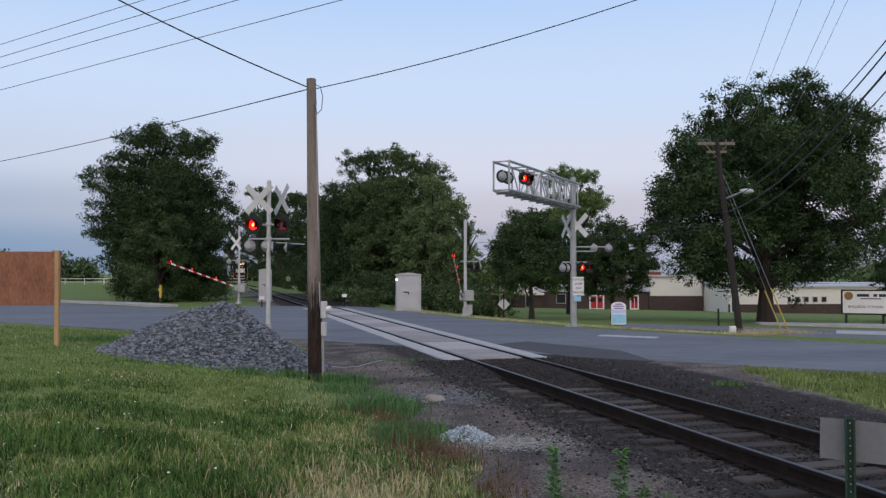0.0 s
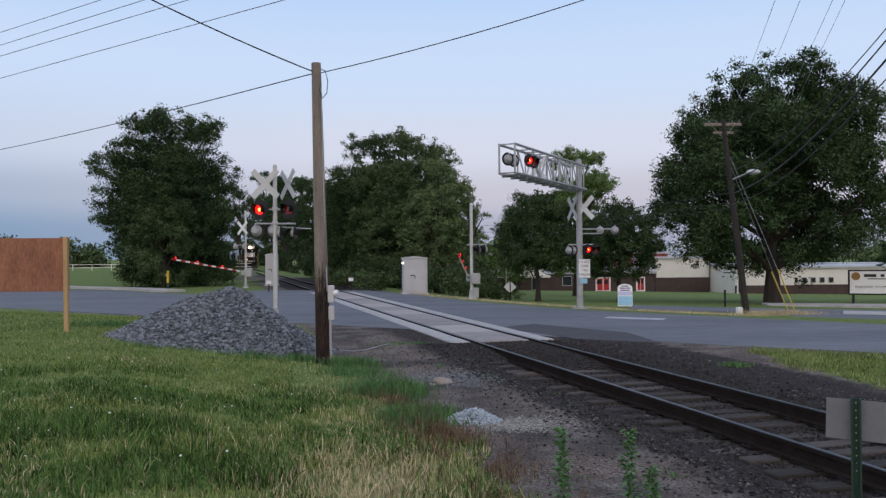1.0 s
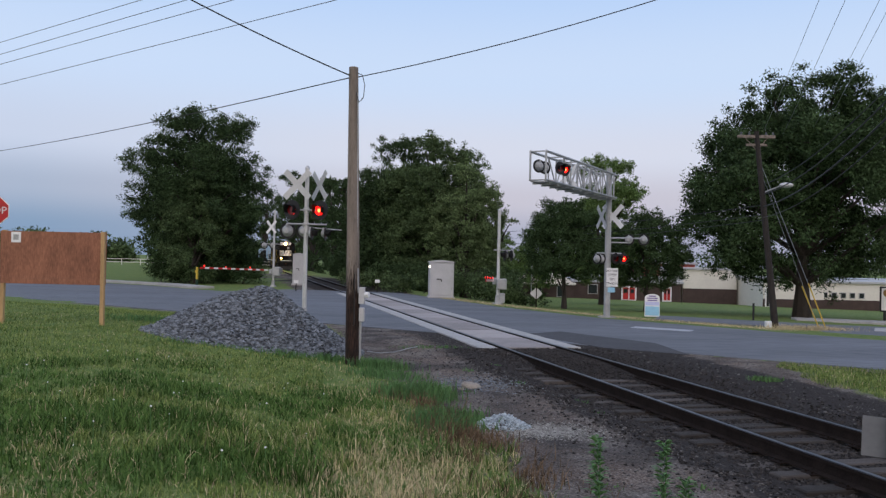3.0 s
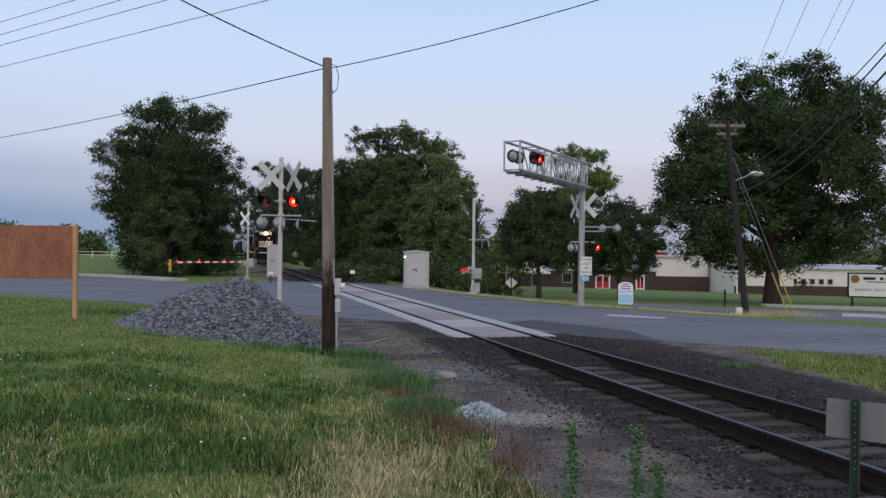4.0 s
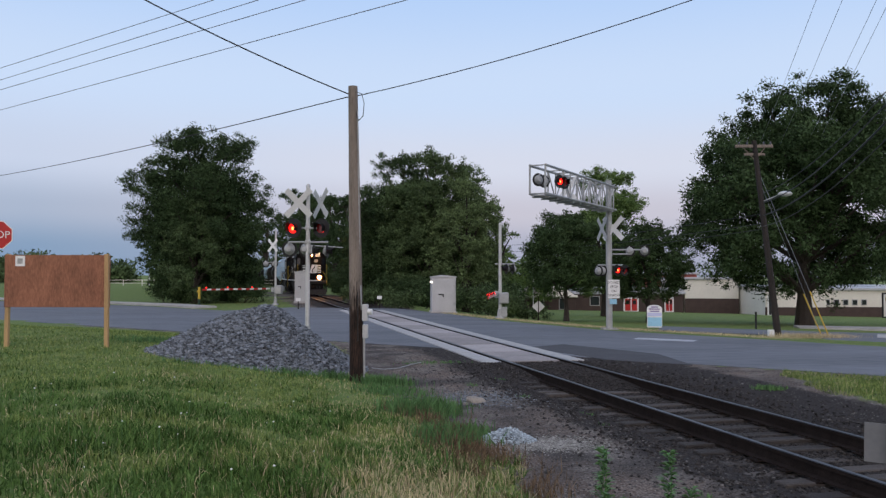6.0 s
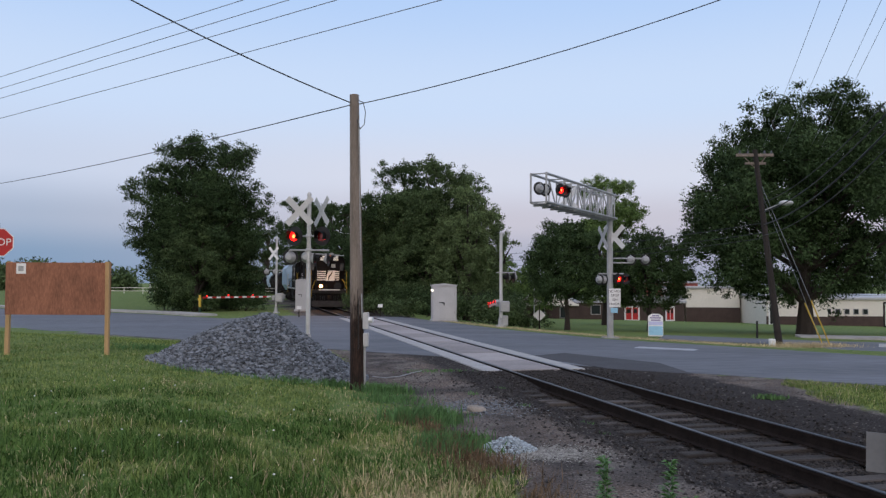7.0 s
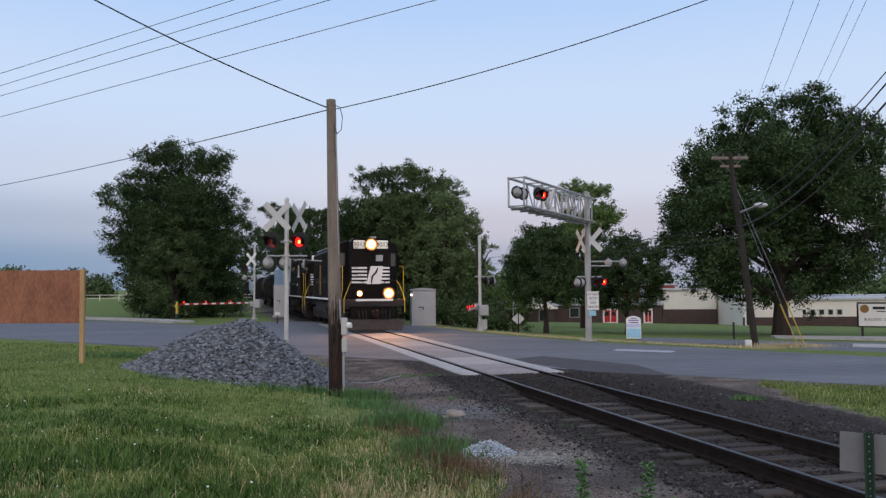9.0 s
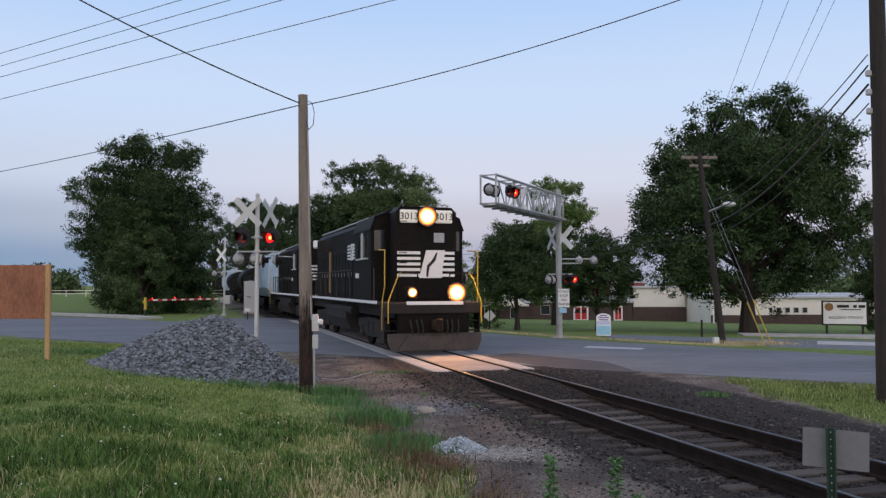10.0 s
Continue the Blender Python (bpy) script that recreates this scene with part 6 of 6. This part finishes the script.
def loose_things():
    rng = np.random.default_rng(23)
    pts, szs = [], []
    for _ in range(36000):
        lat = TRACK_LAT + rng.normal(0, 1.0)
        s = 1.5 + 17.5 * rng.uniform(0, 1) ** 1.3
        off = abs(lat - TRACK_LAT)
        if abs(off - 0.753) < 0.09:
            continue
        p = on_track(lat, s)
        pts.append((p.x, p.y, ground_z(p.x, p.y) + 0.005))
        szs.append(rng.uniform(0.012, 0.040))
    stones("ballast", pts, szs, M_ballast, "dark crushed ballast scattered round the ties", "ballast")
    pts, szs = [], []
    for _ in range(20000):
        lat = rng.uniform(2.4, 6.2) if rng.uniform() < 0.75 else rng.uniform(8.2, 11.5)
        s = 3 + 21 * rng.uniform(0, 1) ** 1.3
        p = on_track(lat, s)
        if road_q(p.x, p.y) > -0.45 + 0.7 * rng.uniform() ** 2 + 0.4 * noise.noise((p.x * 0.8, p.y * 0.8, 6)):
            continue
        pts.append((p.x, p.y, ground_z(p.x, p.y)))
        szs.append(rng.uniform(0.006, 0.024) * (2 if rng.uniform() < 0.03 else 1))
    stones("loose_stones", pts, szs, M_dirt_stone, "loose grey stones strewn over the bare dirt", "loose stones")
    pts, szs = [], []
    for _ in range(1500):
        x, y = 0.05 + rng.normal(0, 0.55), 14.7 + rng.normal(0, 0.5)
        pts.append((x, y, ground_z(x, y) + 0.003))
        szs.append(rng.uniform(0.010, 0.026))
    stones("gravel_spill", pts, szs, M_stone, "thin spill of grey gravel on the bare dirt", "gravel", 0.5)
    pts, szs = [], []
    for _ in range(4200):
        u, v = rng.normal(0, 0.45), rng.normal(0, 0.42)
        x, y = 1.0 + u * 0.75, 10.8 + v * 0.55
        pts.append((x, y, ground_z(x, y) + 0.004))
        szs.append(rng.uniform(0.007, 0.019))
    stones("pale_chippings", pts, szs, M_clay_pale, "pale dusty chippings spilt on the dirt", "stone chippings", 0.35)
    heap(0.47, 11.0, 0.36, 0.26, 0.16, 900, 0.019, "white_stone_heap", M_white_stone, "small heap of whitish crushed stone", "stone heap", core=False)
    for bx, by, r, turn in ((0.06, 14.25, 0.21, 20), (-0.34, 14.1, 0.11, 75), (-0.12, 14.0, 0.07, 130)):
        bm = B()
        ball(bm, (0, 0, 0), r, 3, (1.0, 0.6, 0.45))
        for v in bm.verts:
            v.co *= 1 + 0.30 * noise.noise(v.co * (1.1 / r) + Vector((bx * 9, 0, 0)))
            v.co.z = min(v.co.z, r * 0.30)
        st = tagged(part("boulder", bm, M_boulder), "pale flat-topped stone lying on the dirt", "stone", "pale stones")
        st.matrix_basis = pose(bx, by, ground_z(bx, by) + r * 0.12, 4, 7, turn)
    hose = [(-2.35, 19.0), (-2.0, 18.8), (-1.7, 19.0), (-1.5, 19.5), (-1.25, 19.9)]
    bm = B()
    for (x0, y0), (x1, y1) in zip(hose, hose[1:]):
        cyl(bm, (x0, y0, ground_z(x0, y0) + 0.025), (x1, y1, ground_z(x1, y1) + 0.015), 0.011, 0.011, 6)
    tagged(part("hose", bm, M_galv), "pale grey hose lying on the bare dirt", "hose")
    tall_weed(0.87, 5.55, 1.0, 1)
    tall_weed(1.33, 5.65, 1.0, 2)
    tall_weed(1.44, 5.50, 0.80, 3)
    # seed heads in the grass
    for i in range(26):
        d = rng.uniform(6.5, 13)
        a = radians(rng.uniform(9, 30))
        x, y = -math.sin(a) * d, math.cos(a) * d
        h = rng.uniform(0.18, 0.3)
        t = thing("dandelion", pose(x, y, ground_z(x, y)), "white dandelion seed head on a thin stem", "flower", "dandelions")
        bm = B()
        cyl(bm, (0, 0, 0), (0, 0, h), 0.003, 0.003, 5)
        part("stem", bm, M_weed, t)
        bm = B()
        ball(bm, (0, 0, h), rng.uniform(0.007, 0.014), 1, (1, 1, 0.7))
        part("seed_head", bm, M_white, t)


scatter_grass()
loose_things()


# ---- what moves ----
def motions():
    def along(s):
        return pose(*on_track(TRACK_LAT, s), 0, 0, TRACK_YAW)
    run = ((0.0, 177.6), (2.0, 146.0), (4.0, 114.4), (6.0, 83.2), (7.5, 60.0), (8.6, 43.6), (9.0, 37.6), (9.5, 30.3), (10.0, 23.1))
    for ob, back in TRAIN:
        walk(ob, [(t, along(s + back)) for t, s in run])
    for w, yy, r in WHEELS:
        walk(w, [(k / FPS, pose(0, yy, r + 0.01) @ Matrix.Rotation(-15.2 * k / FPS / r, 4, "X")) for k in range(301)])

    def swivel(home, spans):
        """Rows that turn a lamp's lit face forwards during its spans of seconds and backwards between them."""
        rows = [(0.0, home @ pose(0, 0, 0, 0, 0, 0 if spans[0][0] <= 0 else 180))]
        marks = sorted([(u, 0) for u, v in spans if u > 0] + [(v, 180) for u, v in spans if v < 10])
        for u, goal in marks:
            first = 180 - goal
            for k in range(4):
                rows.append((u + 0.033 * k, home @ pose(0, 0, 0, 0, 0, first + (goal - first) * k / 3)))
        rows.append((10.0, rows[-1][1]))
        return rows
    for lens, phase in FLASH:
        spans = [(1.2 * k - 0.32 + 0.6 * phase, 1.2 * k + 0.27 + 0.6 * phase) for k in range(-1, 9)]
        walk(lens, swivel(pose(0, -0.016, 0), [(u, v) for u, v in spans if v > 0 and u < 9.9]))
    on = {"head": ((0, 5.7), (5.92, 7.9), (8.3, 10)),
          "ditch_a": ((0.9, 1.3), (2.55, 3.2), (4.3, 4.75), (6.6, 7.7), (8.4, 10)),
          "ditch_b": ((1.1, 2.15), (3.3, 3.7), (5.3, 6.3), (7.0, 7.55), (7.92, 10))}
    for key, (lens, place) in LAMPS.items():
        walk(lens, swivel(Matrix.Translation(place), on[key]))
    yaw = math.degrees(math.atan2(-0.84, -0.54))
    base = pose(-13.96, 57.6, 1.13, 0, 0, yaw)
    far = pose(1.20, 41.0, 1.13, 0, 0, -94.9)
    fall = ((0.0, 15.8), (0.5, 12.2), (1.0, 8.6), (1.5, 6.2), (2.0, 4.4), (2.7, 2.2), (3.4, 0.4), (3.8, 0.0), (10.0, 0.0))
    walk(GATE, [(t, base @ pose(0, -0.35, 0, 0, -a, 0)) for t, a in fall])
    walk(GATE_FAR, [(t, far @ pose(0, 0, 0, 0, -a, 0)) for t, a in fall])


motions()
